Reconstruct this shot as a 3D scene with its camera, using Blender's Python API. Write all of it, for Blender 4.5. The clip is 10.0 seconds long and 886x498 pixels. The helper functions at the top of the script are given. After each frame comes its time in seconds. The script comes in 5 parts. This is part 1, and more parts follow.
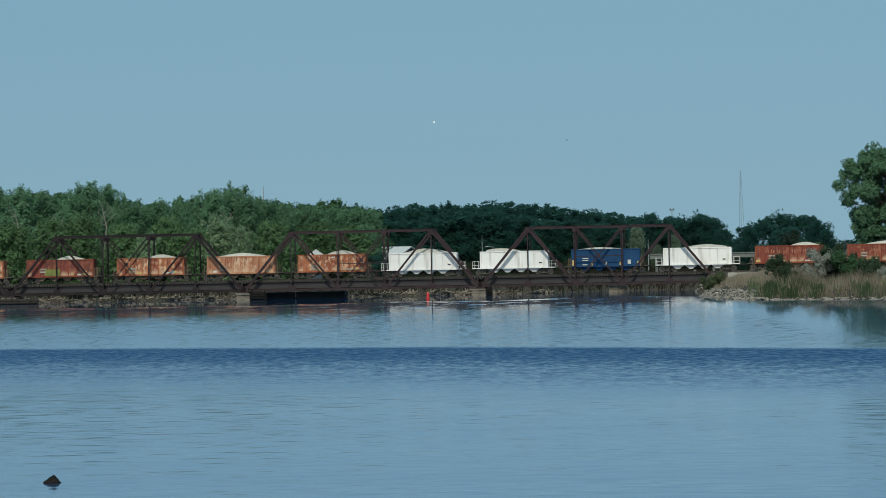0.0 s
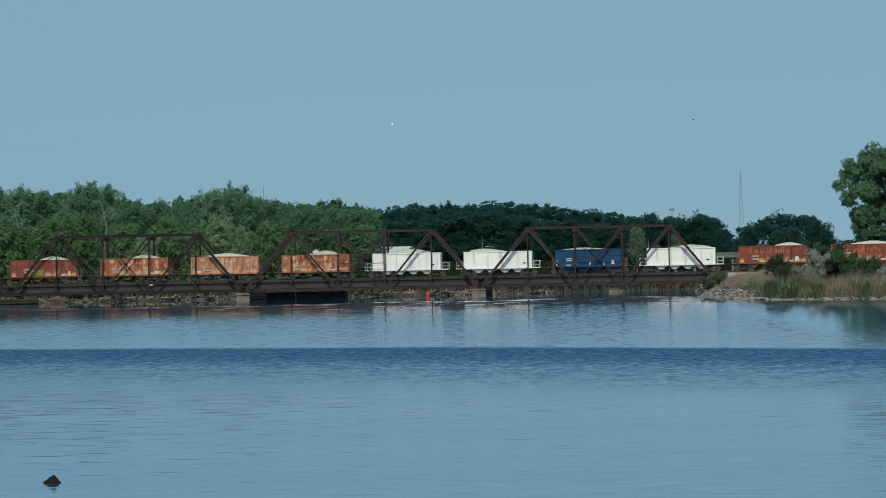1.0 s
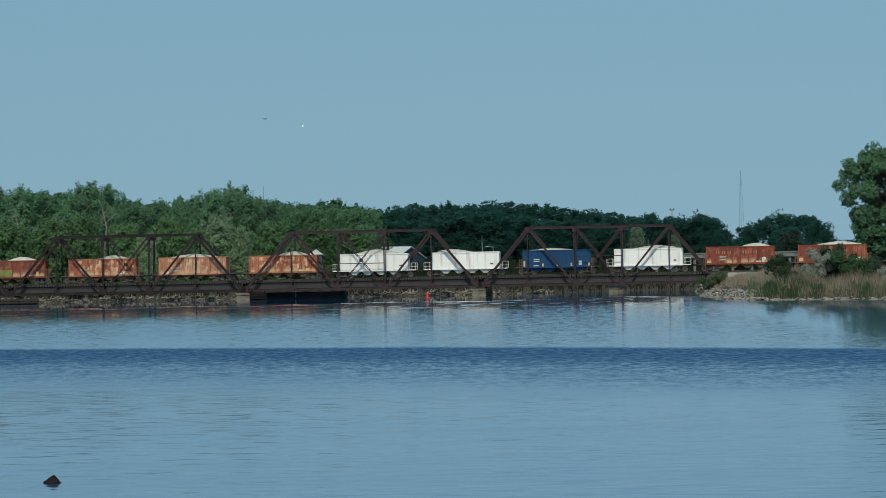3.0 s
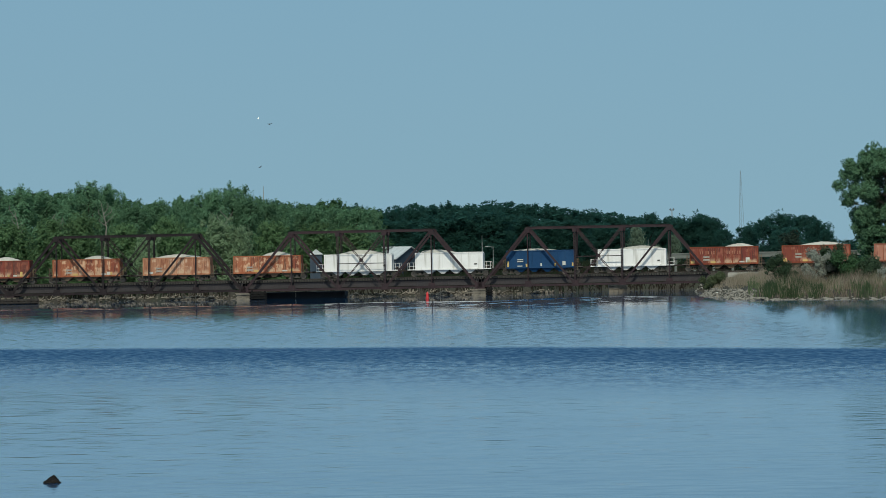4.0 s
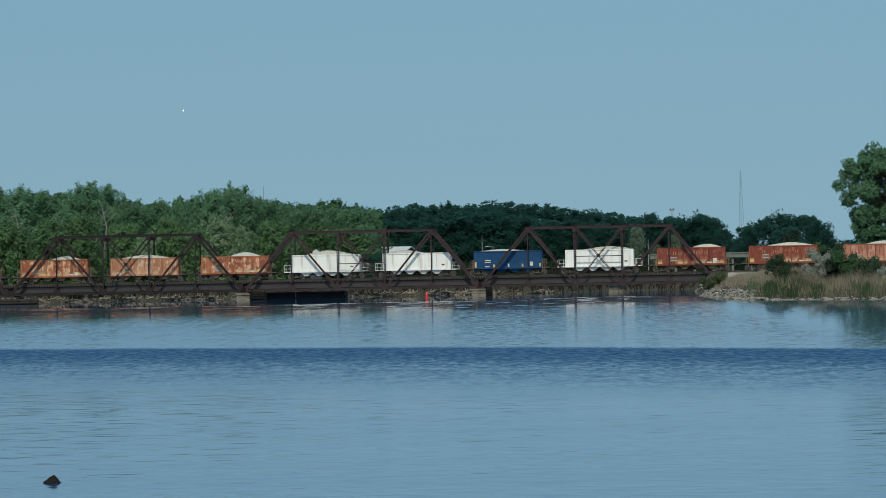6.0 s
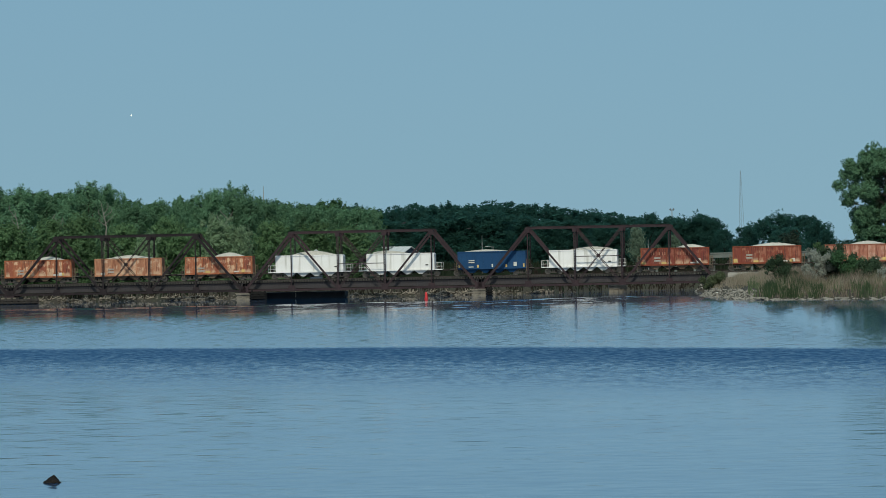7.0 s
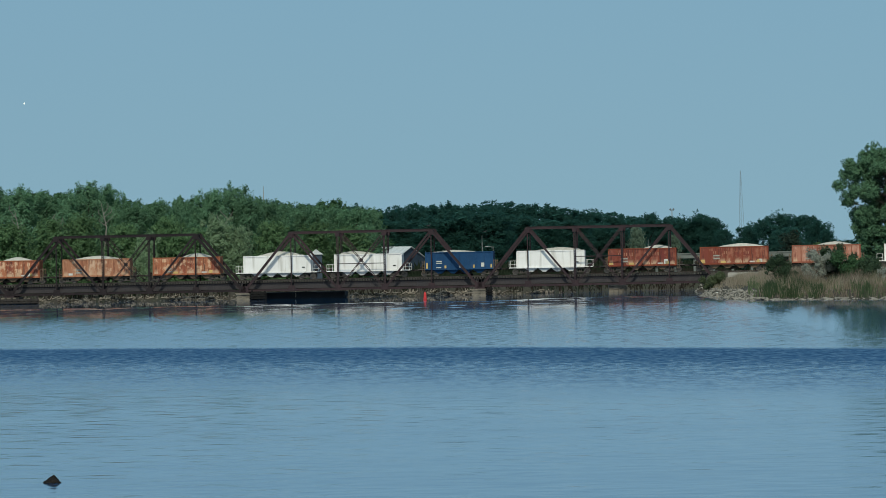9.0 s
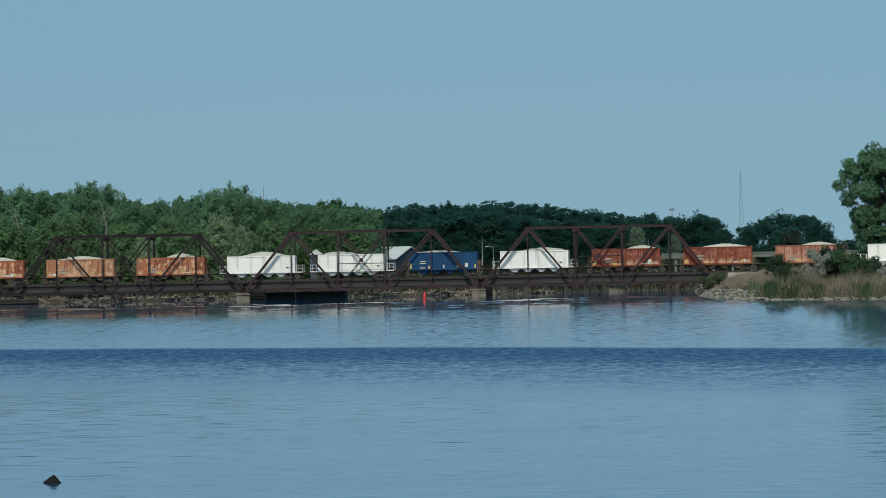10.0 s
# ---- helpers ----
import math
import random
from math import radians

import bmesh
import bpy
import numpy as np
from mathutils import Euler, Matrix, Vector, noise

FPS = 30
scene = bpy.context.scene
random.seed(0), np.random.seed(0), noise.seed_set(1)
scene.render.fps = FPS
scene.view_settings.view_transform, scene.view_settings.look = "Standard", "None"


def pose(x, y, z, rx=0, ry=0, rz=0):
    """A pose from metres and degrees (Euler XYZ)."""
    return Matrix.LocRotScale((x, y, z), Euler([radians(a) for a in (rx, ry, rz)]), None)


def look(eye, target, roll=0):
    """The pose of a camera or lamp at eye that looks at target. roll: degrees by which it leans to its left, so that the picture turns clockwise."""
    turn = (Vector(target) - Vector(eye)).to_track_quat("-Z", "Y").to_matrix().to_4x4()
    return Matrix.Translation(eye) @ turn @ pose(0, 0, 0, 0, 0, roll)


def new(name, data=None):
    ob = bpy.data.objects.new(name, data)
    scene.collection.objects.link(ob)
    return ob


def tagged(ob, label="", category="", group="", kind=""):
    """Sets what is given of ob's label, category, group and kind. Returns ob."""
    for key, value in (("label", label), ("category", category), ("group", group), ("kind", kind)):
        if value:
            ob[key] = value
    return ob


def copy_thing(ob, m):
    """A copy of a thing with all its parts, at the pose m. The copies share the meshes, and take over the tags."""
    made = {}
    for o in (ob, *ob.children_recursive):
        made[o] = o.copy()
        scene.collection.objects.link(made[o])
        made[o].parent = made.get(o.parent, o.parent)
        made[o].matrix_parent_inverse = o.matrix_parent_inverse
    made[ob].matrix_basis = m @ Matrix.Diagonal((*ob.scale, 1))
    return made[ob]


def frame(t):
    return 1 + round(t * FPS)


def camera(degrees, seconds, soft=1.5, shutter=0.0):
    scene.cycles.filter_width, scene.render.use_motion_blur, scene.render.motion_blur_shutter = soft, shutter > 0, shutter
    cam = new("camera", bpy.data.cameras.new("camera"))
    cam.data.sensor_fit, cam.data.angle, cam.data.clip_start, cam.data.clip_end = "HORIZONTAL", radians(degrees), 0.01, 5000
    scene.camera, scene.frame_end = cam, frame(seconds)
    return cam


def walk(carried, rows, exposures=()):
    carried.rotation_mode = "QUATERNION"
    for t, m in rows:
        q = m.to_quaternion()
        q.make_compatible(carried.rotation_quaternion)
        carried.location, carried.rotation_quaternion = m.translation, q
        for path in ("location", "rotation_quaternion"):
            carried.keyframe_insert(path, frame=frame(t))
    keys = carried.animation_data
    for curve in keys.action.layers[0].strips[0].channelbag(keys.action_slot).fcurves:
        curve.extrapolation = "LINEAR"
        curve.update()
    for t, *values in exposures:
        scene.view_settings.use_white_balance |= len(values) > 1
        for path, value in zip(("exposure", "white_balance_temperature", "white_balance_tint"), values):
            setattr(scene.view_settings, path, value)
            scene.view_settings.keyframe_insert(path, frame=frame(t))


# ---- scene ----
BRIDGE_YAW = radians(-5.0)
# bridge axes: x along the track, y across it (away from the viewer), z up
SITE = Matrix.Translation((0, 800, 0)) @ Matrix.Rotation(BRIDGE_YAW, 4, "Z")

# ---- camera: a long lens on a stand ----
cam = camera(9.074, 10.0, soft=0.82)
EYE = (0.0, 0.0, 6.0)
stand = look(EYE, (0.0, 100.0, 6.0 + 100 * 0.000911), -1.13)
walk(cam, [(0.0, stand), (10.0, stand)], exposures=((0.0, -0.13, 6800, -13), (10.0, -0.13, 6800, -13)))

# ---- sky and sun ----
SUN_EL, SUN_AZ = radians(40), radians(186)
FILL_GLOW = 7.0
world = bpy.data.worlds.new("sky")
scene.world = world
world.use_nodes = True
wn, wl = world.node_tree.nodes, world.node_tree.links
sky = wn.new("ShaderNodeTexSky")
sky.sky_type = "NISHITA"
sky.sun_disc = False
sky.sun_elevation, sky.sun_rotation = SUN_EL, SUN_AZ
sky.altitude, sky.air_density, sky.dust_density, sky.ozone_density = 0, 0.8, 0.0, 0.0
aim = wn.new("ShaderNodeMapping")
aim.inputs["Location"].default_value, aim.inputs["Scale"].default_value = (0, 0, 0.2), (1, 1, 0.18)
way = wn.new("ShaderNodeTexCoord").outputs["Generated"]
wl.new(way, aim.inputs["Vector"])
wl.new(aim.outputs["Vector"], sky.inputs["Vector"])
# pale haze low over the horizon
split = wn.new("ShaderNodeSeparateXYZ")
wl.new(way, split.inputs["Vector"])
rise = wn.new("ShaderNodeMapRange")
rise.inputs["From Min"].default_value, rise.inputs["From Max"].default_value = 0.005, 0.055
wl.new(split.outputs["Z"], rise.inputs["Value"])
tone = wn.new("ShaderNodeMix")
tone.data_type = "RGBA"
tone.inputs[6].default_value, tone.inputs[7].default_value = (1.03, 1.0, 0.97, 1), (0.955, 0.985, 1.015, 1)
wl.new(rise.outputs["Result"], tone.inputs["Factor"])
tint = wn.new("ShaderNodeMix")
tint.data_type, tint.blend_type = "RGBA", "MULTIPLY"
tint.inputs["Factor"].default_value = 1.0
wl.new(sky.outputs["Color"], tint.inputs[6])
wl.new(tone.outputs[2], tint.inputs[7])
# warm glow added to the unseen sky round the sun, to fill shadows
to_sun = wn.new("ShaderNodeVectorMath")
to_sun.operation = "DOT_PRODUCT"
to_sun.inputs[1].default_value = (math.sin(SUN_AZ) * math.cos(SUN_EL), math.cos(SUN_AZ) * math.cos(SUN_EL), math.sin(SUN_EL))
wl.new(way, to_sun.inputs[0])
glow_mask = wn.new("ShaderNodeMapRange")
glow_mask.interpolation_type = "SMOOTHSTEP"
for key, value in (("From Min", 0.25), ("From Max", 1.0), ("To Min", 0.0), ("To Max", 1.0)):
    glow_mask.inputs[key].default_value = value
wl.new(to_sun.outputs["Value"], glow_mask.inputs["Value"])
glow_mix = wn.new("ShaderNodeMix")
glow_mix.data_type, glow_mix.blend_type = "RGBA", "ADD"
glow_mix.inputs[7].default_value = (FILL_GLOW * 1.0, FILL_GLOW * 0.93, FILL_GLOW * 0.86, 1)
wl.new(glow_mask.outputs["Result"], glow_mix.inputs["Factor"])
wl.new(tint.outputs[2], glow_mix.inputs[6])
wl.new(glow_mix.outputs[2], wn["Background"].inputs["Color"])
wn["Background"].inputs["Strength"].default_value = 0.0945
sun_data = bpy.data.lights.new("sun", "SUN")
sun_data.energy, sun_data.angle, sun_data.color = 2.85, radians(0.8), (1.0, 0.88, 0.83)
sun = new("sun", sun_data)
sun.matrix_world = look((math.sin(SUN_AZ) * math.cos(SUN_EL) * 50, math.cos(SUN_AZ) * math.cos(SUN_EL) * 50, math.sin(SUN_EL) * 50), (0, 0, 0))


# ---- materials ----
def material(name):
    m = bpy.data.materials.new(name)
    m.use_nodes = True
    nt = m.node_tree
    return m, nt.nodes, nt.links, nt.nodes["Principled BSDF"]


def noise_node(n, l, vec, scale, detail=4.0, rough=0.55, stretch=None):
    t = n.new("ShaderNodeTexNoise")
    t.inputs["Scale"].default_value, t.inputs["Detail"].default_value, t.inputs["Roughness"].default_value = scale, detail, rough
    if stretch:
        mp = n.new("ShaderNodeMapping")
        mp.inputs["Scale"].default_value = stretch
        l.new(vec, mp.inputs["Vector"])
        vec = mp.outputs["Vector"]
    l.new(vec, t.inputs["Vector"])
    return t.outputs["Fac"]


def ramp(n, l, fac, lo, hi, a=0.0, b=1.0):
    r = n.new("ShaderNodeMapRange")
    r.interpolation_type = "SMOOTHSTEP"
    for key, v in (("From Min", lo), ("From Max", hi), ("To Min", a), ("To Max", b)):
        r.inputs[key].default_value = v
    l.new(fac, r.inputs["Value"])
    return r.outputs["Result"]


def mix(n, l, fac, a, b, mode="MIX"):
    x = n.new("ShaderNodeMix")
    x.data_type, x.blend_type = "RGBA", mode
    for sock, v in ((x.inputs["Factor"], fac), (x.inputs["A"], a), (x.inputs["B"], b)):
        if isinstance(v, bpy.types.NodeSocket):
            l.new(v, sock)
        elif isinstance(v, tuple):
            sock.default_value = (*v, 1)
        else:
            sock.default_value = v
    return x.outputs["Result"]


def bump(n, l, bsdf, height, strength, distance):
    b = n.new("ShaderNodeBump")
    b.inputs["Strength"].default_value, b.inputs["Distance"].default_value = strength, distance
    l.new(height, b.inputs["Height"])
    l.new(b.outputs["Normal"], bsdf.inputs["Normal"])
    return b


def coords(n, which="Object"):
    return n.new("ShaderNodeTexCoord").outputs[which]


def weathered(name, base, stain, scale=1.0, amount=0.55, rough=0.7, metal=0.0, streak=None, relief=0.01, dark=None, speckle=0.45):
    """Paint, steel, stone or timber: broad stains, streaks and fine grain over a base colour."""
    m, n, l, b = material(name)
    v = coords(n)
    broad = ramp(n, l, noise_node(n, l, v, 0.6 * scale, 5), 0.42, 0.68)
    c = mix(n, l, broad, base, stain)
    if streak:
        s = ramp(n, l, noise_node(n, l, v, 1.0, 4, 0.6, streak), 0.5, 0.72, 0, amount)
        c = mix(n, l, s, c, dark or stain)
    grain = noise_node(n, l, v, 9 * scale, 6, 0.65)
    c = mix(n, l, ramp(n, l, grain, 0.3, 0.75, 0.0, speckle), c, tuple(0.55 * x for x in base))
    info = n.new("ShaderNodeObjectInfo")
    c = mix(n, l, ramp(n, l, info.outputs["Random"], 0, 1, 0.0, 0.22), c, tuple(0.6 * x for x in stain))
    l.new(c, b.inputs["Base Color"])
    l.new(ramp(n, l, grain, 0.2, 0.8, rough - 0.12, min(1, rough + 0.12)), b.inputs["Roughness"])
    b.inputs["Metallic"].default_value = metal
    b.inputs["Specular IOR Level"].default_value = 0.5 if rough < 0.6 else 0.25
    bump(n, l, b, grain, 0.5, relief)
    return m


def foliage(name, dark, light, dry=None, through_light=0.52, patch=None):
    m, n, l, b = material(name)
    geo = n.new("ShaderNodeNewGeometry")
    info = n.new("ShaderNodeObjectInfo")
    c = mix(n, l, geo.outputs["Random Per Island"], dark, light)
    c = mix(n, l, ramp(n, l, info.outputs["Random"], 0, 1, 0.0, 0.8), c, dry or tuple(0.5 * (p + q) * 0.74 for p, q in zip(dark, light)))
    big = noise_node(n, l, coords(n), 0.5, 3)
    c = mix(n, l, ramp(n, l, big, 0.4, 0.65, 0, 0.25), c, tuple(0.6 * x for x in dark))
    if patch:
        c = mix(n, l, ramp(n, l, noise_node(n, l, coords(n), 0.3, 3), 0.45, 0.62, 0, 0.85), c, patch)
    l.new(c, b.inputs["Base Color"])
    b.inputs["Roughness"].default_value = 0.65
    b.inputs["Specular IOR Level"].default_value = 0.2
    tr = n.new("ShaderNodeBsdfTranslucent")
    l.new(c, tr.inputs["Color"])
    add = n.new("ShaderNodeMixShader")
    add.inputs["Fac"].default_value = through_light
    l.new(b.outputs["BSDF"], add.inputs[1])
    l.new(tr.outputs["BSDF"], add.inputs[2])
    l.new(add.outputs["Shader"], n["Material Output"].inputs["Surface"])
    return m


def water_material():
    m, n, l, b = material("lake_water")
    b.inputs["Base Color"].default_value = (0.009, 0.056, 0.15, 1)
    b.inputs["IOR"].default_value = 1.33
    sep = n.new("ShaderNodeSeparateXYZ")
    l.new(n.new("ShaderNodeNewGeometry").outputs["Position"], sep.inputs["Vector"])
    X, Y = sep.outputs["X"], sep.outputs["Y"]
    v = coords(n)

    def calc(op, p, q, r=None):
        k = n.new("ShaderNodeMath")
        k.operation = op
        for s, x in zip(k.inputs, (p, q, r)):
            if isinstance(x, bpy.types.NodeSocket):
                l.new(x, s)
            elif x is not None:
                s.default_value = x
        return k.outputs[0]

    def both(p, q):
        return calc("MULTIPLY", p, q)

    def blend(value, target, share):
        return calc("MULTIPLY_ADD", calc("SUBTRACT", target, value), share, value)

    def ripples(sx, sy, lo, hi, detail=4, rough=0.6):
        return ramp(n, l, noise_node(n, l, v, 1.0, detail, rough, (sx, sy, 1.0)), lo, hi)

    wander = noise_node(n, l, v, 0.12, 3, 0.5, (1.0, 0.3, 1.0))
    # distance along the bridge's own slant; the sheltered water draws back towards the abutment
    along = calc("MULTIPLY_ADD", X, 0.087, Y)
    shelter = calc("MULTIPLY_ADD", ramp(n, l, X, 2, 24), -27, along)
    shelter = calc("MULTIPLY_ADD", wander, 8.0, shelter)
    tongues = noise_node(n, l, v, 1.0, 4, 0.6, (0.09, 0.028, 1.0))
    shelter = calc("MULTIPLY_ADD", calc("SUBTRACT", tongues, 0.5), 90.0, shelter)
    # distance past the edge of the breeze, which lies a little askew
    breeze = calc("MULTIPLY_ADD", wander, 7.0, calc("MULTIPLY_ADD", X, 0.87, Y))
    breeze = calc("MULTIPLY_ADD", calc("MAXIMUM", X, 0.0), 0.5, breeze)
    still = ramp(n, l, shelter, 706, 712)
    rim = both(ramp(n, l, shelter, 694, 700), ramp(n, l, shelter, 712, 708))
    fringe = both(ramp(n, l, shelter, 575, 640), ramp(n, l, shelter, 713, 705))
    flecks = ripples(1.9, 0.42, 0.4, 0.62, 5, 0.65)
    ragged = calc("MULTIPLY_ADD", flecks, 5.0, breeze)
    windy = ramp(n, l, ragged, 371, 362)
    band = both(windy, ramp(n, l, ragged, 296, 342))
    fading = both(windy, ramp(n, l, breeze, 215, 310))
    near = ramp(n, l, breeze, 290, 215)
    broad = ripples(0.008, 0.022, 0.4, 0.62)
    streaks = ripples(0.03, 0.11, 0.4, 0.62, 5)
    lines = ripples(0.36, 0.1, 0.42, 0.6, 5)
    glints = ripples(1.1, 0.75, 0.4, 0.6)
    threads = ripples(0.24, 0.05, 0.53, 0.65, 5)
    strokes = ripples(0.5, 0.16, 0.42, 0.64, 5, 0.65)
    wavelets = noise_node(n, l, v, 1.0, 3, 0.55, (0.62, 1.0, 1.0))
    lee = both(ramp(n, l, X, 24, 30), ramp(n, l, Y, 325, 345))

    # roughness: open water between the bridge and the breeze, its ruffled fringe, the lee of the point, the still water under the bridge
    rough = ramp(n, l, along, 700, 420, 0.05, 0.08)
    rough = blend(rough, 0.042, fringe)
    rough = blend(rough, 0.057, lee)
    rough = blend(rough, ramp(n, l, X, 6, 16, 0.022, 0.04), still)
    # the breeze: dark and flecked at its edge, fading towards the near shore
    wind_rough = calc("MULTIPLY_ADD", both(fading, flecks), 0.15, 0.115)
    wind_rough = calc("MULTIPLY_ADD", both(fading, strokes), 0.11, wind_rough)
    wind_rough = calc("MULTIPLY_ADD", band, 0.2, wind_rough)
    wind_rough = calc("MULTIPLY_ADD", both(band, flecks), 0.2, wind_rough)
    rough = blend(rough, wind_rough, windy)
    near_rough = calc("MULTIPLY_ADD", streaks, -0.02, 0.09)
    near_rough = calc("MULTIPLY_ADD", broad, -0.02, near_rough)
    rough = blend(rough, near_rough, near)
    l.new(rough, b.inputs["Roughness"])

    fine = noise_node(n, l, v, 1.0, 4, 0.65, (1.2, 0.6, 1.0))
    swell = noise_node(n, l, v, 1.0, 2, 0.5, (0.22, 0.16, 1.0))
    bp = bump(n, l, b, calc("MULTIPLY_ADD", swell, 1.5, fine), 0.1, 0.14)
    push = calc("MULTIPLY_ADD", fringe, 0.02, 0.04)
    push = blend(push, 0.015, lee)
    push = blend(push, 0.006, still)
    push = blend(push, calc("MULTIPLY_ADD", band, 0.3, 0.2), windy)
    push = blend(push, calc("MULTIPLY_ADD", streaks, 0.04, 0.06), near)
    l.new(push, bp.inputs["Strength"])
    # shading normals tilt towards the near shore by zone, steering the reflections in streaks
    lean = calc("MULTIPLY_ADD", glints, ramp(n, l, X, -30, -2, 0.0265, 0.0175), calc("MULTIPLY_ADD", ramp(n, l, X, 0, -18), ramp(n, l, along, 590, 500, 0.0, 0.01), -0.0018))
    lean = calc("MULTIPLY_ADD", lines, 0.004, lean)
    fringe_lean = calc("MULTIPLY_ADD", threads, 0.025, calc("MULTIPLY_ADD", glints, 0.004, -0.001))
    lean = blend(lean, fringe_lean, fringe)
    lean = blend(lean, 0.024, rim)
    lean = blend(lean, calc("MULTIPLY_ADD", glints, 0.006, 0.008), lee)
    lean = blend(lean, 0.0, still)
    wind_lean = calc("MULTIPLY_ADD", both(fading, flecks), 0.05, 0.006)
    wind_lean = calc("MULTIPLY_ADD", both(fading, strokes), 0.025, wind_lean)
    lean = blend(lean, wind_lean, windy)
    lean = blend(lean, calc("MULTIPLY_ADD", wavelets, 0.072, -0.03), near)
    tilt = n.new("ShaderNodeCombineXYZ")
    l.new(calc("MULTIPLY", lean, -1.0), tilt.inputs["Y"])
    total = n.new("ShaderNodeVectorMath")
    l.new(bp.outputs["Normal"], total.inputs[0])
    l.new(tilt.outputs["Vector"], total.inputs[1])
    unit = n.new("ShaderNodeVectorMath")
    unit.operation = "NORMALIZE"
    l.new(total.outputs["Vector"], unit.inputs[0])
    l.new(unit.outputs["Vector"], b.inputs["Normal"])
    return m


STEEL_DARK = weathered("dark_brown_steel", (0.0175, 0.013, 0.0155), (0.0275, 0.018, 0.021), 1.0, 0.5, 0.85, 0.0, (3, 3, 0.4), 0.004, (0.011, 0.008, 0.009))
STEEL = weathered("rusty_brown_steel", (0.034, 0.0225, 0.0275), (0.05, 0.0285, 0.034), 1.0, 0.5, 0.85, 0.0, (3, 3, 0.4), 0.004, (0.014, 0.009, 0.011))
GIRDER = weathered("grey_girder_steel", (0.0489, 0.0439, 0.0506), (0.0633, 0.054, 0.0591), 1.0, 0.5, 0.7, 0.2, (2, 2, 0.3), 0.004, (0.0506, 0.038, 0.0337))
TIMBER = weathered("dark_creosoted_timber", (0.031, 0.0262, 0.0252), (0.0678, 0.0601, 0.0562), 2.0, 0.5, 0.9)
TIE_WOOD = weathered("greyed_tie_timber", (0.126, 0.113, 0.104), (0.0678, 0.0601, 0.0553), 2.0, 0.5, 0.9)
MAST_STEEL = weathered("dull_mast_steel", (0.2, 0.23, 0.26), (0.16, 0.18, 0.2), 1, 0.5, 0.7)
DEADWOOD = weathered("silvered_dead_wood", (0.26, 0.25, 0.23), (0.18, 0.17, 0.155), 2, 0.5, 0.95)
TARRED = weathered("tarred_timber", (0.007, 0.0065, 0.007), (0.012, 0.011, 0.011), 2.0, 0.5, 0.9)
RAIL = weathered("worn_rail_steel", (0.06, 0.045, 0.04), (0.1, 0.085, 0.075), 3.0, 0.5, 0.45, 0.7)
STONE = weathered("pale_pier_stone", (0.22, 0.19, 0.158), (0.12, 0.105, 0.09), 1.5, 0.6, 0.9, 0, (1, 1, 0.5), 0.03)
ROCK = weathered("grey_riprap_stone", (0.228, 0.199, 0.171), (0.0627, 0.0536, 0.0456), 1.5, 0.6, 0.92, 0, None, 0.04)
RIPRAP = weathered("pale_limestone_rubble", (0.274, 0.253, 0.226), (0.16, 0.148, 0.131), 1.5, 0.6, 0.92, 0, None, 0.04)
WETROCK = weathered("dark_wet_rock", (0.0045, 0.0035, 0.003), (0.011, 0.0075, 0.006), 4.0, 0.5, 0.85, 0, None, 0.02)
DRIFT = weathered("bleached_driftwood", (0.365, 0.319, 0.268), (0.217, 0.188, 0.16), 2.0, 0.5, 0.9)
HULL = weathered("black_barge_steel", (0.012, 0.017, 0.028), (0.02, 0.024, 0.034), 1.0, 0.5, 0.6, 0.0, (1, 1, 0.3))
GRAVEL = weathered("pale_ballast_stone", (0.524, 0.496, 0.456), (0.422, 0.399, 0.365), 4.0, 0.5, 0.95, 0, None, 0.05)
BALLAST = weathered("grey_track_ballast", (0.308, 0.285, 0.257), (0.217, 0.199, 0.177), 3.0, 0.5, 0.95, 0, None, 0.08)
TRUCK = weathered("grimy_truck_steel", (0.0245, 0.021, 0.0196), (0.049, 0.0385, 0.0329), 3.0, 0.5, 0.7, 0.3)
CHUTE = weathered("dusty_chute_steel", (0.228, 0.165, 0.12), (0.114, 0.0798, 0.0593), 2.0, 0.6, 0.85, 0.0, (2, 2, 0.3))
FRAME = weathered("dusty_side_frame_steel", (0.107, 0.0943, 0.0864), (0.0575, 0.0492, 0.0451), 3.0, 0.5, 0.75, 0.1)
WHEEL = weathered("worn_wheel_steel", (0.14, 0.12, 0.11), (0.2, 0.16, 0.13), 3.0, 0.5, 0.5, 0.6)
BARK = weathered("grey_bark", (0.11, 0.1, 0.088), (0.075, 0.068, 0.06), 2.0, 0.5, 0.95, 0, (4, 4, 0.5), 0.03)
BARK_DARK = weathered("dark_bark", (0.035, 0.032, 0.028), (0.022, 0.02, 0.018), 2.0, 0.5, 0.95, 0, (4, 4, 0.5), 0.03)
RUST_OXIDE = weathered("oxide_red_paint", (0.228, 0.0513, 0.0342), (0.148, 0.0456, 0.0285), 1.6, 0.8, 0.8, 0, (2.2, 2.2, 0.12), 0.004, (0.0798, 0.0285, 0.0205))
RUST_ORANGE = weathered("rusted_orange_paint", (0.3, 0.092, 0.046), (0.4, 0.17, 0.095), 1.8, 0.8, 0.85, 0, (2.4, 2.4, 0.2), 0.004, (0.137, 0.0399, 0.0228))
RUST_PALE = weathered("faded_salmon_paint", (0.4, 0.175, 0.1), (0.51, 0.275, 0.175), 1.8, 0.8, 0.85, 0, (2.4, 2.4, 0.2), 0.004, (0.205, 0.0627, 0.0342))
RUST_BROWN = weathered("brown_red_paint", (0.19, 0.042, 0.026), (0.27, 0.08, 0.04), 1.6, 0.8, 0.8, 0, (2.2, 2.2, 0.15), 0.004, (0.07, 0.022, 0.015))
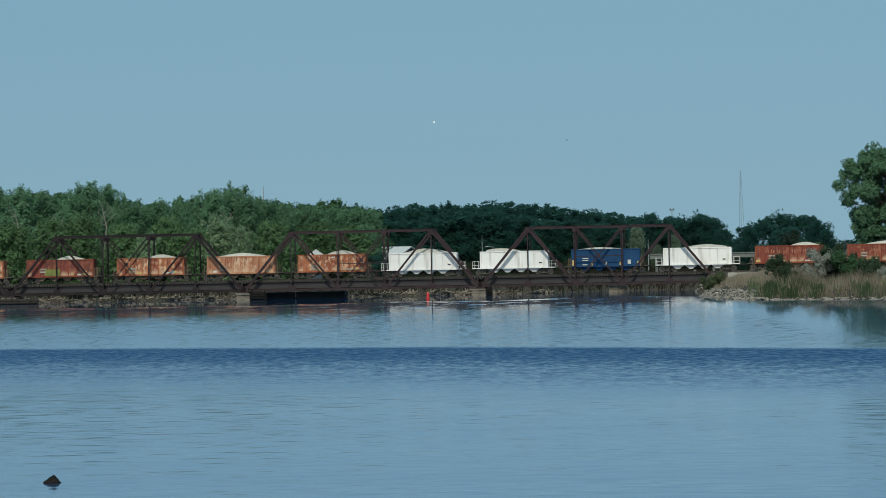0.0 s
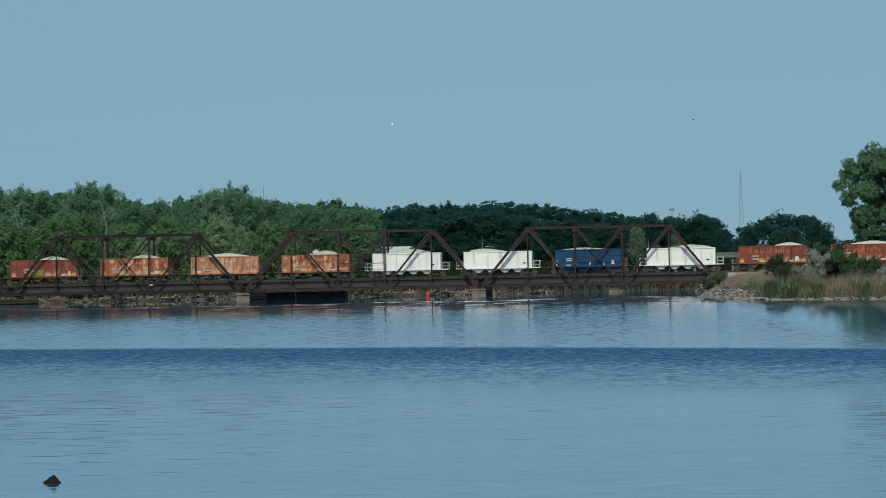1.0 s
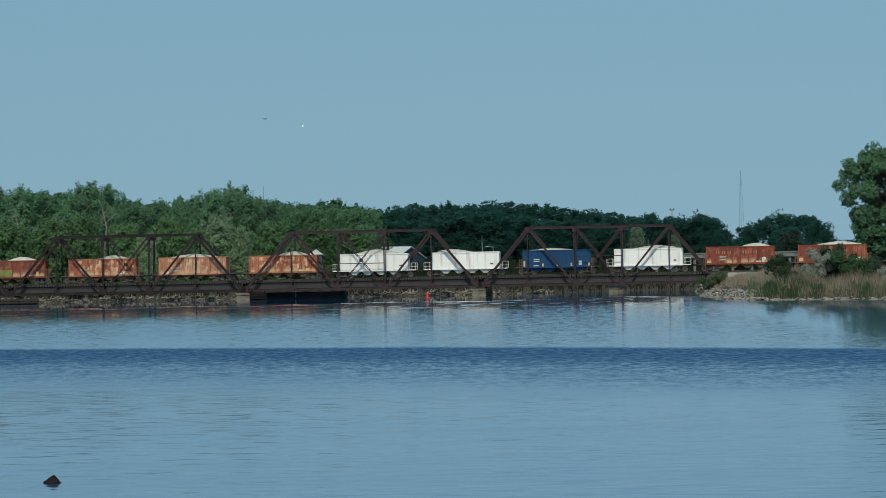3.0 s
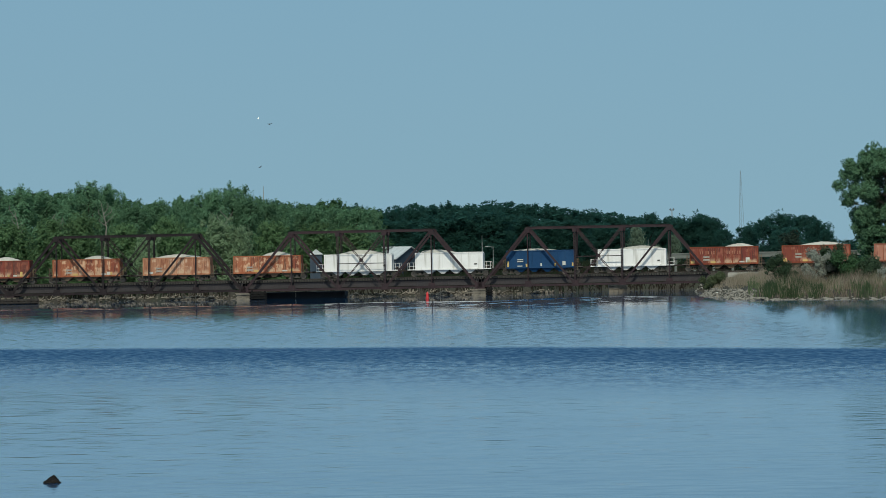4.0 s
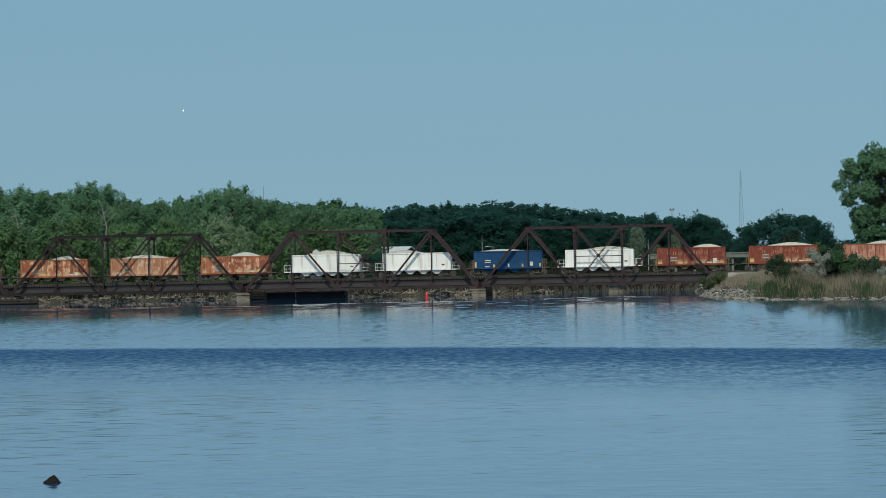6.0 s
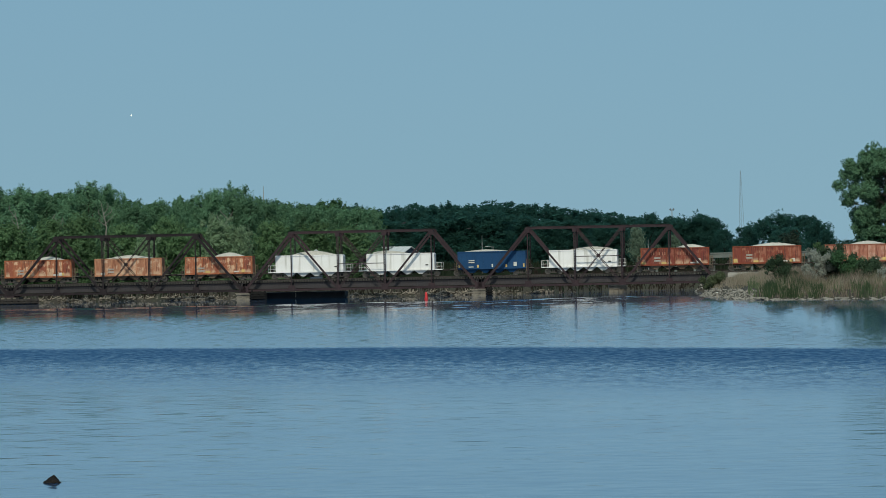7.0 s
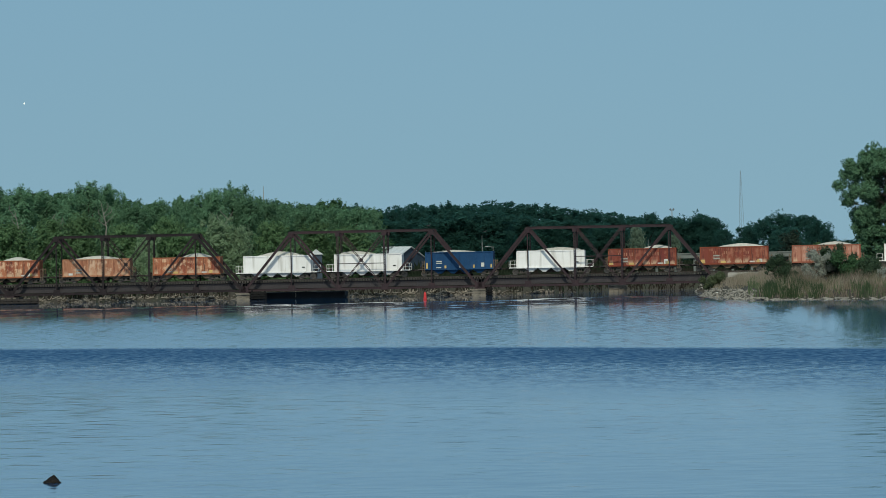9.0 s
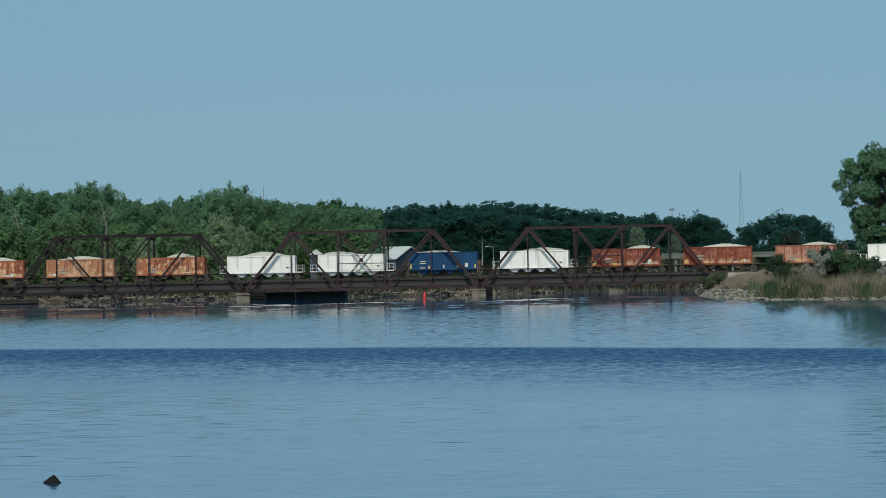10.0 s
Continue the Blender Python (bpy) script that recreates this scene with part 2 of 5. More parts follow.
RUST_RED = weathered("worn_red_paint", (0.19, 0.045, 0.027), (0.25, 0.075, 0.042), 1.6, 0.8, 0.8, 0, (2.2, 2.2, 0.15), 0.004, (0.09, 0.024, 0.017))
RUST_GREY = weathered("grey_pink_paint", (0.251, 0.0798, 0.0513), (0.319, 0.137, 0.0969), 1.6, 0.8, 0.8, 0, (2.2, 2.2, 0.15), 0.004, (0.114, 0.0342, 0.0228))
WHITE = weathered("dusty_white_paint", (0.8, 0.775, 0.78), (0.74, 0.71, 0.7), 0.8, 0.75, 0.55, 0, (1.8, 1.8, 0.15), 0.003, (0.43, 0.4, 0.37), 0.15)
BLUE = weathered("deep_blue_paint", (0.0066, 0.043, 0.122), (0.012, 0.055, 0.144), 0.8, 0.5, 0.7, 0, (1.5, 1.5, 0.15), 0.003, (0.00798, 0.0296, 0.0684), 0.2)
MARK_WHITE = weathered("white_marking", (0.6, 0.59, 0.56), (0.45, 0.43, 0.4), 3, 0.5, 0.6)
MARK_GREY = weathered("worn_grey_stencil", (0.36, 0.33, 0.3), (0.24, 0.2, 0.18), 3, 0.5, 0.7)
MARK_YELLOW = weathered("yellow_marking", (0.6, 0.42, 0.16), (0.45, 0.29, 0.11), 3, 0.5, 0.6)
MARK_GREEN = weathered("green_graffiti", (0.2, 0.21, 0.055), (0.12, 0.14, 0.04), 2, 0.5, 0.6)
MARK_FADED = weathered("faded_pink_lettering", (0.36, 0.17, 0.12), (0.26, 0.1, 0.065), 3, 0.5, 0.7)
CONCRETE = weathered("grey_concrete", (0.16, 0.171, 0.165), (0.114, 0.125, 0.12), 1.0, 0.5, 0.9, 0, (1, 1, 0.3))
ROOF = weathered("white_metal_roof", (0.55, 0.57, 0.6), (0.47, 0.5, 0.52), 0.6, 0.4, 0.45)
SHED = weathered("dark_blue_siding", (0.0342, 0.0513, 0.0798), (0.0513, 0.0684, 0.0969), 1, 0.4, 0.6, 0, (2, 2, 0.2))
GALV = weathered("galvanised_steel", (0.4, 0.42, 0.43), (0.3, 0.32, 0.33), 1, 0.5, 0.5, 0.5)
REDPAINT = weathered("red_buoy_paint", (0.55, 0.025, 0.03), (0.45, 0.025, 0.03), 3, 0.4, 0.5)
FEATHER_WHITE = weathered("white_feathers", (0.88, 0.88, 0.86), (0.8, 0.8, 0.79), 4, 0.4, 0.8, speckle=0.1)
FEATHER_DARK = weathered("black_feathers", (0.03, 0.03, 0.035), (0.05, 0.05, 0.05), 4, 0.4, 0.8)
LEAF_BRIGHT = foliage("fresh_cottonwood_leaves", (0.1, 0.215, 0.117), (0.2, 0.34, 0.212), None, 0.42)
LEAF_FRESH = foliage("bright_young_leaves", (0.094, 0.182, 0.081), (0.176, 0.278, 0.138), None, 0.42)
LEAF_PALE = foliage("silvery_willow_leaves", (0.251, 0.364, 0.213), (0.351, 0.464, 0.301))
# cloud shade and haze over the wood are put into this leaf colour
LEAF_SHADED = foliage("shade_toned_wood_leaves", (0.0682, 0.172, 0.145), (0.0782, 0.191, 0.16), (0.0622, 0.156, 0.132), 0.8)
LEAF_OAK = foliage("deep_green_leaves", (0.057, 0.134, 0.062), (0.108, 0.202, 0.098), None, 0.42)
LEAF_OLIVE = foliage("olive_shrub_leaves", (0.125, 0.163, 0.0878), (0.188, 0.22, 0.125))
LEAF_GREY = foliage("pale_blossoming_leaves", (0.137, 0.205, 0.148), (0.251, 0.319, 0.239))
BLOSSOM = foliage("grey_blossom_leaves", (0.319, 0.342, 0.296), (0.524, 0.547, 0.502))
REED_TAN = foliage("dry_tan_reeds", (0.25, 0.205, 0.16), (0.48, 0.395, 0.32), (0.36, 0.3, 0.235), patch=(0.27, 0.23, 0.155))
REED_BROWN = foliage("brown_twig_reeds", (0.16, 0.125, 0.1), (0.34, 0.265, 0.22), (0.25, 0.19, 0.155), patch=(0.2, 0.19, 0.125))
TWIG = foliage("grey_green_twigs", (0.04, 0.066, 0.05), (0.066, 0.098, 0.076))
LEAF_DULL = foliage("dull_green_leaves", (0.05, 0.088, 0.052), (0.09, 0.135, 0.078))
# brush and grass tones with the shade behind the bridge put into them
BRUSH = foliage("shade_toned_brush", (0.025, 0.02, 0.016), (0.07, 0.055, 0.042))
GRASS_SHADED = foliage("shade_toned_grass", (0.018, 0.03, 0.016), (0.04, 0.055, 0.03))
REED_GREEN = foliage("green_reeds", (0.06, 0.098, 0.05), (0.11, 0.16, 0.082))
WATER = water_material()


def panel_paint(name, tones):
    """Car-side sheets: each sheet has its own share of faded paint, rust and runs."""
    m, n, l, b = material(name)
    v = coords(n)
    info = n.new("ShaderNodeObjectInfo").outputs["Random"]
    c = mix(n, l, ramp(n, l, info, 0.1, 0.9), tones[0], tones[1])
    blot = noise_node(n, l, v, 1.5, 6, 0.68)
    shift = n.new("ShaderNodeMath")
    shift.operation = "MULTIPLY_ADD"
    l.new(info, shift.inputs[0])
    shift.inputs[1].default_value = 0.09
    l.new(blot, shift.inputs[2])
    c = mix(n, l, ramp(n, l, shift.outputs[0], 0.53, 0.64, 0, 0.9), c, tones[2])
    runs = noise_node(n, l, v, 1.0, 5, 0.65, (5.0, 5.0, 0.5))
    c = mix(n, l, ramp(n, l, runs, 0.48, 0.62, 0, 0.9), c, tones[3])
    low = n.new("ShaderNodeSeparateXYZ")
    l.new(v, low.inputs["Vector"])
    dust = n.new("ShaderNodeMath")
    dust.operation = "MULTIPLY"
    l.new(ramp(n, l, low.outputs["Z"], 2.0, 1.2), dust.inputs[0])
    l.new(ramp(n, l, noise_node(n, l, v, 0.9, 4, 0.6, (1.0, 1.0, 0.7)), 0.46, 0.6, 0, 0.85), dust.inputs[1])
    c = mix(n, l, dust.outputs[0], c, (0.46, 0.31, 0.21))
    l.new(c, b.inputs["Base Color"])
    b.inputs["Roughness"].default_value = 0.82
    bump(n, l, b, blot, 0.4, 0.01)
    return m


PANELS = {
    "oxide_red_paint": panel_paint("oxide_red_sheet", ((0.171, 0.0342, 0.0251), (0.125, 0.0319, 0.0228), (0.239, 0.0741, 0.0456), (0.0627, 0.0228, 0.0182))),
    "rusted_orange_paint": panel_paint("rusted_orange_sheet", ((0.21, 0.052, 0.029), (0.34, 0.12, 0.06), (0.58, 0.37, 0.245), (0.075, 0.021, 0.015))),
    "faded_salmon_paint": panel_paint("faded_salmon_sheet", ((0.319, 0.137, 0.0775), (0.41, 0.217, 0.137), (0.524, 0.353, 0.251), (0.171, 0.0513, 0.0285))),
    "worn_red_paint": panel_paint("worn_red_sheet", ((0.165, 0.034, 0.022), (0.2, 0.048, 0.028), (0.27, 0.1, 0.065), (0.085, 0.02, 0.015))),
    "grey_pink_paint": panel_paint("grey_pink_sheet", ((0.296, 0.114, 0.0775), (0.353, 0.16, 0.114), (0.41, 0.228, 0.177), (0.16, 0.0456, 0.0319))),
    "brown_red_paint": panel_paint("brown_red_sheet", ((0.14, 0.024, 0.018), (0.17, 0.036, 0.024), (0.24, 0.075, 0.05), (0.06, 0.016, 0.013))),
}


def ground_material():
    m, n, l, b = material("bank_soil")
    v = coords(n)
    a = ramp(n, l, noise_node(n, l, v, 0.25, 5), 0.4, 0.65)
    c = mix(n, l, a, (0.034, 0.028, 0.021), (0.024, 0.027, 0.016))
    g = noise_node(n, l, v, 4, 5, 0.7)
    c = mix(n, l, ramp(n, l, g, 0.35, 0.7, 0, 0.6), c, (0.055, 0.046, 0.036))
    l.new(c, b.inputs["Base Color"])
    b.inputs["Roughness"].default_value = 0.95
    bump(n, l, b, g, 0.6, 0.15)
    return m


SOIL = ground_material()


# ---- mesh helpers ----
def mesh_object(name, bm, mat, parent=None, label="", smooth=False):
    me = bpy.data.meshes.new(name)
    bm.normal_update()
    bm.to_mesh(me)
    bm.free()
    me.materials.append(mat)
    if smooth:
        me.polygons.foreach_set("use_smooth", [True] * len(me.polygons))
    ob = new(name, me)
    if parent:
        ob.parent = parent
    if label:
        ob["label"] = label
    return ob


def part(name, bm, mat, parent, label="", smooth=False):
    return mesh_object(name, bm, mat, parent, label, smooth)


def empty(name, m=None):
    ob = new(name)
    ob.empty_display_size = 0.5
    if m is not None:
        ob.matrix_world = m
    return ob


def box(bm, x0, x1, y0, y1, z0, z1, bevel=0.0):
    m = Matrix.Translation(((x0 + x1) / 2, (y0 + y1) / 2, (z0 + z1) / 2)) @ Matrix.Diagonal((abs(x1 - x0), abs(y1 - y0), abs(z1 - z0), 1))
    vs = bmesh.ops.create_cube(bm, size=1, matrix=m)["verts"]
    if bevel:
        bmesh.ops.bevel(bm, geom=list({e for v in vs for e in v.link_edges}), offset=bevel, segments=1, affect="EDGES")


def beam(bm, p, q, w, d, side=(0, 1, 0)):
    """A bar from p to q: w across in the plane of the truss, d deep along side."""
    p, q, s = Vector(p), Vector(q), Vector(side).normalized()
    a = (q - p).normalized()
    s = (s - a * s.dot(a)).normalized()
    t = a.cross(s)
    c = []
    for e in (p, q):
        for i, j in ((-1, -1), (1, -1), (1, 1), (-1, 1)):
            c.append(bm.verts.new(e + t * (w / 2 * i) + s * (d / 2 * j)))
    for f in ((0, 1, 2, 3), (7, 6, 5, 4), (0, 4, 5, 1), (1, 5, 6, 2), (2, 6, 7, 3), (3, 7, 4, 0)):
        bm.faces.new([c[k] for k in f])


def laced(bm, p, q, w, d, flange, pitch):
    """Two channels joined by zigzag lacing bars."""
    p, q = Vector(p), Vector(q)
    a = (q - p).normalized()
    t = a.cross(Vector((0, 1, 0))).normalized()
    o = t * (w / 2 - flange / 2)
    beam(bm, p + o, q + o, flange, d)
    beam(bm, p - o, q - o, flange, d)
    n = max(2, int((q - p).length / pitch))
    for k in range(n):
        s = 1 if k % 2 else -1
        beam(bm, p + (q - p) * (k / n) + o * s, p + (q - p) * ((k + 1) / n) - o * s, 0.045, d * 0.3)


def tube(bm, p, q, r0, r1, n=6):
    p, q = Vector(p), Vector(q)
    a = (q - p).normalized()
    s = a.orthogonal().normalized()
    t = a.cross(s)
    rings = []
    for e, r in ((p, r0), (q, r1)):
        rings.append([bm.verts.new(e + (s * math.cos(2 * math.pi * k / n) + t * math.sin(2 * math.pi * k / n)) * r) for k in range(n)])
    for k in range(n):
        bm.faces.new((rings[0][k], rings[0][(k + 1) % n], rings[1][(k + 1) % n], rings[1][k]))
    bm.faces.new(rings[0][::-1])
    bm.faces.new(rings[1])


def rock_mesh(bm, centre, r, seed, squash=0.6):
    rnd = random.Random(seed)
    out = bmesh.ops.create_icosphere(bm, subdivisions=1, radius=1)["verts"]
    ax, ay = rnd.uniform(0.8, 1.35), rnd.uniform(0.8, 1.3)
    for v in out:
        k = rnd.uniform(0.75, 1.15)
        v.co = Vector((v.co.x * ax * k * r, v.co.y * ay * k * r, v.co.z * squash * k * r)) + Vector(centre)


# ---- ground and water ----
def smooth(a, b, x):
    t = np.clip((x - a) / (b - a), 0, 1)
    return t * t * (3 - 2 * t)


def land_height(X, Y):
    """Height of the banks: the far shore behind the bridge, the railway embankment and the reedy point before it."""
    c, s = math.cos(BRIDGE_YAW), math.sin(BRIDGE_YAW)
    u = X * c + (Y - 800) * s
    v = -X * s + (Y - 800) * c
    z = np.full_like(X, -1.6)
    wave = 1.2 * np.sin(u * 0.19) + 0.8 * np.sin(u * 0.47 + 1)
    cove = 24 * smooth(10, 24, u) * (1 - smooth(60, 80, u))
    far = -1.6 + 2.7 * smooth(9, 16, v + wave - cove) + 1.4 * smooth(16, 60, v - cove)
    z = np.maximum(z, far)
    emb = np.where(u > 0, 1, 0) * smooth(36.0, 39.6, u + 0.25 * np.abs(v)) * (1 - smooth(3.2, 11.0, np.abs(v)))
    z = np.maximum(z, -1.6 + 4.2 * emb)
    tip = 0.0478 * Y - 0.6 + 0.4 * np.sin(Y * 0.13) + 3.2 * smooth(660, 628, Y) - 2.6 * smooth(676, 698, Y) * (1 - smooth(725, 745, Y))
    shore = 630 - 1.2 * (X - 35.4) + 1.5 * np.sin(X * 0.5) + 0.8 * np.sin(X * 1.3)
    point = smooth(-0.6, 5.5, X - tip) * smooth(-2.0, 14.0, Y - shore) * (1 - smooth(800, 830, Y))
    z = np.maximum(z, -1.6 + 2.75 * point + 0.7 * smooth(20, 110, Y - shore) * point)
    z = np.maximum(z, -1.6 + 6.0 * smooth(45, 18, Y))
    return z


def build_ground():
    xs = np.concatenate([np.linspace(-2500, -160, 12), np.linspace(-150, 30, 91), np.linspace(31, 90, 90), np.linspace(92, 200, 20), np.linspace(250, 2500, 10)])
    ys = np.concatenate([np.linspace(-300, 5, 5), np.linspace(12, 52, 11), np.linspace(80, 585, 9), np.linspace(590, 840, 251), np.linspace(845, 1000, 20), np.linspace(1050, 4800, 14)])
    X, Y = np.meshgrid(xs, ys)
    Z = land_height(X, Y)
    rng = np.random.default_rng(3)
    Z = Z + np.where(Z > -1.3, rng.uniform(-0.12, 0.12, Z.shape), 0)
    w = len(xs)
    verts = np.stack([X, Y, Z], -1).reshape(-1, 3)
    i = np.arange(len(ys) - 1)[:, None] * w + np.arange(w - 1)[None, :]
    faces = np.stack([i, i + 1, i + w + 1, i + w], -1).reshape(-1, 4)
    me = bpy.data.meshes.new("ground")
    me.from_pydata(verts.tolist(), [], faces.tolist())
    me.materials.append(SOIL)
    me.polygons.foreach_set("use_smooth", [True] * len(me.polygons))
    tagged(new("ground", me), "earthen lake shore with grass and bare soil", "ground", kind="structure")


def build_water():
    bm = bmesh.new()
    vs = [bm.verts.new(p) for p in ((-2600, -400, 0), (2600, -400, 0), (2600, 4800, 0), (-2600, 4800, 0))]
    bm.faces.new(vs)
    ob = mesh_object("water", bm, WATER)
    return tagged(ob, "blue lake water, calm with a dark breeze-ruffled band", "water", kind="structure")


build_ground()
lake = build_water()

# ---- the truss bridge ----
PANEL, TRUSS_Z0, TRUSS_Z1, HALF = 6.72, 1.3, 9.45, 2.65
SPAN = 5 * PANEL
SPAN_STARTS = (-96.25, -62.3, -28.35, 5.62)


def truss_span(steel, label):
    root = empty("truss_span")
    tagged(root, label, "bridge span", "truss spans of the railway bridge")
    for y in (-HALF, HALF):
        def node(k, top):
            return (k * PANEL, y, TRUSS_Z1 if top else TRUSS_Z0)
        bm = bmesh.new()
        beam(bm, (PANEL - 0.2, y, TRUSS_Z1), (4 * PANEL + 0.2, y, TRUSS_Z1), 0.3, 0.42)
        beam(bm, (PANEL - 0.1, y, TRUSS_Z1 + 0.2), (4 * PANEL + 0.1, y, TRUSS_Z1 + 0.2), 0.04, 0.56)
        part("top_chord", bm, steel, root)
        for ends in ((0, 1), (5, 4)):
            bm = bmesh.new()
            p, q = Vector(node(ends[0], False)), Vector(node(ends[1], True))
            beam(bm, p, q, 0.25, 0.3)
            d = (q - p).normalized().cross(Vector((0, 1, 0))) * 0.145
            beam(bm, p + d, q + d, 0.05, 0.38)
            beam(bm, p - d, q - d, 0.05, 0.36)
            part("end_post", bm, steel, root)
        bm = bmesh.new()
        for o in (-0.12, 0.12):
            beam(bm, (0, y + o, TRUSS_Z0), (SPAN, y + o, TRUSS_Z0), 0.26, 0.06)
        for k in range(28):
            beam(bm, (k * 1.2 + 0.1, y - 0.12, TRUSS_Z0 + 0.11), (k * 1.2 + 1.2, y + 0.12, TRUSS_Z0 + 0.11), 0.03, 0.08, (0, 0, 1))
        part("bottom_chord", bm, steel, root)
        for k in (1, 4):
            bm = bmesh.new()
            beam(bm, node(k, False), node(k, True), 0.12, 0.1)
            for o in (-0.065, 0.065):
                beam(bm, Vector(node(k, False)) + Vector((o, 0, 0)), Vector(node(k, True)) + Vector((o, 0, 0)), 0.03, 0.16)
            part("hip_hanger", bm, steel, root)
        for k in (2, 3):
            bm = bmesh.new()
            laced(bm, node(k, False), node(k, True), 0.3, 0.16, 0.115, 0.35)
            part("vertical_post", bm, steel, root)
        for a, b2 in ((1, 2), (4, 3)):
            bm = bmesh.new()
            p, q = Vector(node(a, True)), Vector(node(b2, False))
            for o in (-0.1, 0.1):
                beam(bm, p + Vector((0, o, 0)), q + Vector((0, o, 0)), 0.27, 0.025)
            for j in range(9):
                beam(bm, p + (q - p) * (j + 0.5) / 9 - Vector((0, 0.1, 0)), p + (q - p) * (j + 0.5) / 9 + Vector((0, 0.1, 0)), 0.2, 0.03, (1, 0, 0))
            part("main_diagonal", bm, steel, root)
        for a, b2, w in ((2, 3, 0.26), (3, 2, 0.22)):
            bm = bmesh.new()
            laced(bm, node(a, True), node(b2, False), w, 0.09, 0.08, 0.9)
            if a == 2:
                c = (Vector(node(2, True)) + Vector(node(3, False))) / 2
                box(bm, c.x - 0.26, c.x + 0.26, c.y - 0.06, c.y + 0.06, c.z - 0.24, c.z + 0.24)
            part("counter_brace", bm, steel, root)
        for k in range(6):
            for top in ((False, True) if 1 <= k <= 4 else (False,)):
                c = Vector(node(k, top))
                dz = -0.28 if top else 0.22
                h, w = (0.36, 0.38) if top else (0.42, 0.55)
                ring = [(-w, -h), (w, -h), (w * 0.75, h), (-w * 0.75, h)] if not top else [(-w * 0.7, -h), (w * 0.7, -h), (w, h), (-w, h)]
                for oy in (-0.25, 0.25):
                    bm = bmesh.new()
                    f = [[bm.verts.new((c.x + a, c.y + oy + e, c.z + dz + b2)) for a, b2 in ring] for e in (-0.02, 0.02)]
                    bm.faces.new(f[0])
                    bm.faces.new(f[1][::-1])
                    for j in range(4):
                        bm.faces.new((f[0][j], f[1][j], f[1][(j + 1) % 4], f[0][(j + 1) % 4]))
                    part("gusset_plate", bm, steel, root)
    for k in (1, 2, 3, 4):
        bm = bmesh.new()
        for z in (TRUSS_Z1, TRUSS_Z1 - 0.55):
            beam(bm, (k * PANEL, -HALF, z), (k * PANEL, HALF, z), 0.16, 0.16, (0, 0, 1))
        for j in range(4):
            y0 = -HALF + j * HALF / 2
            beam(bm, (k * PANEL, y0, TRUSS_Z1 - 0.55 * (j % 2)), (k * PANEL, y0 + HALF / 2, TRUSS_Z1 - 0.55 * (1 - j % 2)), 0.07, 0.07, (1, 0, 0))
        part("sway_frame" if k in (2, 3) else "portal_frame", bm, steel, root)
    for k in (1, 2, 3):
        bm = bmesh.new()
        for s in (-1, 1):
            beam(bm, (k * PANEL, -HALF * s, TRUSS_Z1), ((k + 1) * PANEL, HALF * s, TRUSS_Z1), 0.09, 0.09, (0, 0, 1))
        part("top_lateral_brace", bm, steel, root)
    for k in range(6):
        bm = bmesh.new()
        x = k * PANEL
        box(bm, x - 0.02, x + 0.02, -HALF + 0.2, HALF - 0.2, TRUSS_Z0, TRUSS_Z0 + 1.05)
        box(bm, x - 0.17, x + 0.17, -HALF + 0.2, HALF - 0.2, TRUSS_Z0 + 1.02, TRUSS_Z0 + 1.06)
        box(bm, x - 0.17, x + 0.17, -HALF + 0.2, HALF - 0.2, TRUSS_Z0 - 0.03, TRUSS_Z0 + 0.01)
        part("floor_beam", bm, GIRDER, root)
    for y in (-1.0, 1.0):
        bm = bmesh.new()
        z0, z1 = TRUSS_Z0 + 0.22, TRUSS_Z0 + 1.12
        box(bm, 0.1, SPAN - 0.1, y - 0.015, y + 0.015, z0, z1)
        box(bm, 0.1, SPAN - 0.1, y - 0.17, y + 0.17, z1 - 0.04, z1)
        box(bm, 0.1, SPAN - 0.1, y - 0.17, y + 0.17, z0, z0 + 0.04)
        for j in range(1, 15):
            x = j * SPAN / 15
            box(bm, x - 0.05, x + 0.05, y - 0.12, y + 0.12, z0 + 0.04, z1 - 0.04)
        part("stringer", bm, GIRDER, root)
    return root


def build_bridge():
    spans = []
    for steel, label, starts in ((STEEL_DARK, "dark brown riveted steel through-truss railway span", SPAN_STARTS[:2]), (STEEL, "rusty purple-brown riveted steel through-truss railway span", SPAN_STARTS[2:])):
        first = truss_span(steel, label)
        first.matrix_world = SITE @ Matrix.Translation((starts[0], 0, 0))
        spans += [first, copy_thing(first, SITE @ Matrix.Translation((starts[1], 0, 0)))]
    for span, y, z in ((2, -HALF, 4.9), (2, HALF, 5.3), (3, -HALF, 5.3), (3, HALF, 5.3)):
        bm = bmesh.new()
        beam(bm, (2 * PANEL, y, z), (3 * PANEL, y, z), 0.11, 0.08)
        part("panel_strut", bm, STEEL, spans[span])


build_bridge()
TIE_Z = TRUSS_Z0 + 1.12


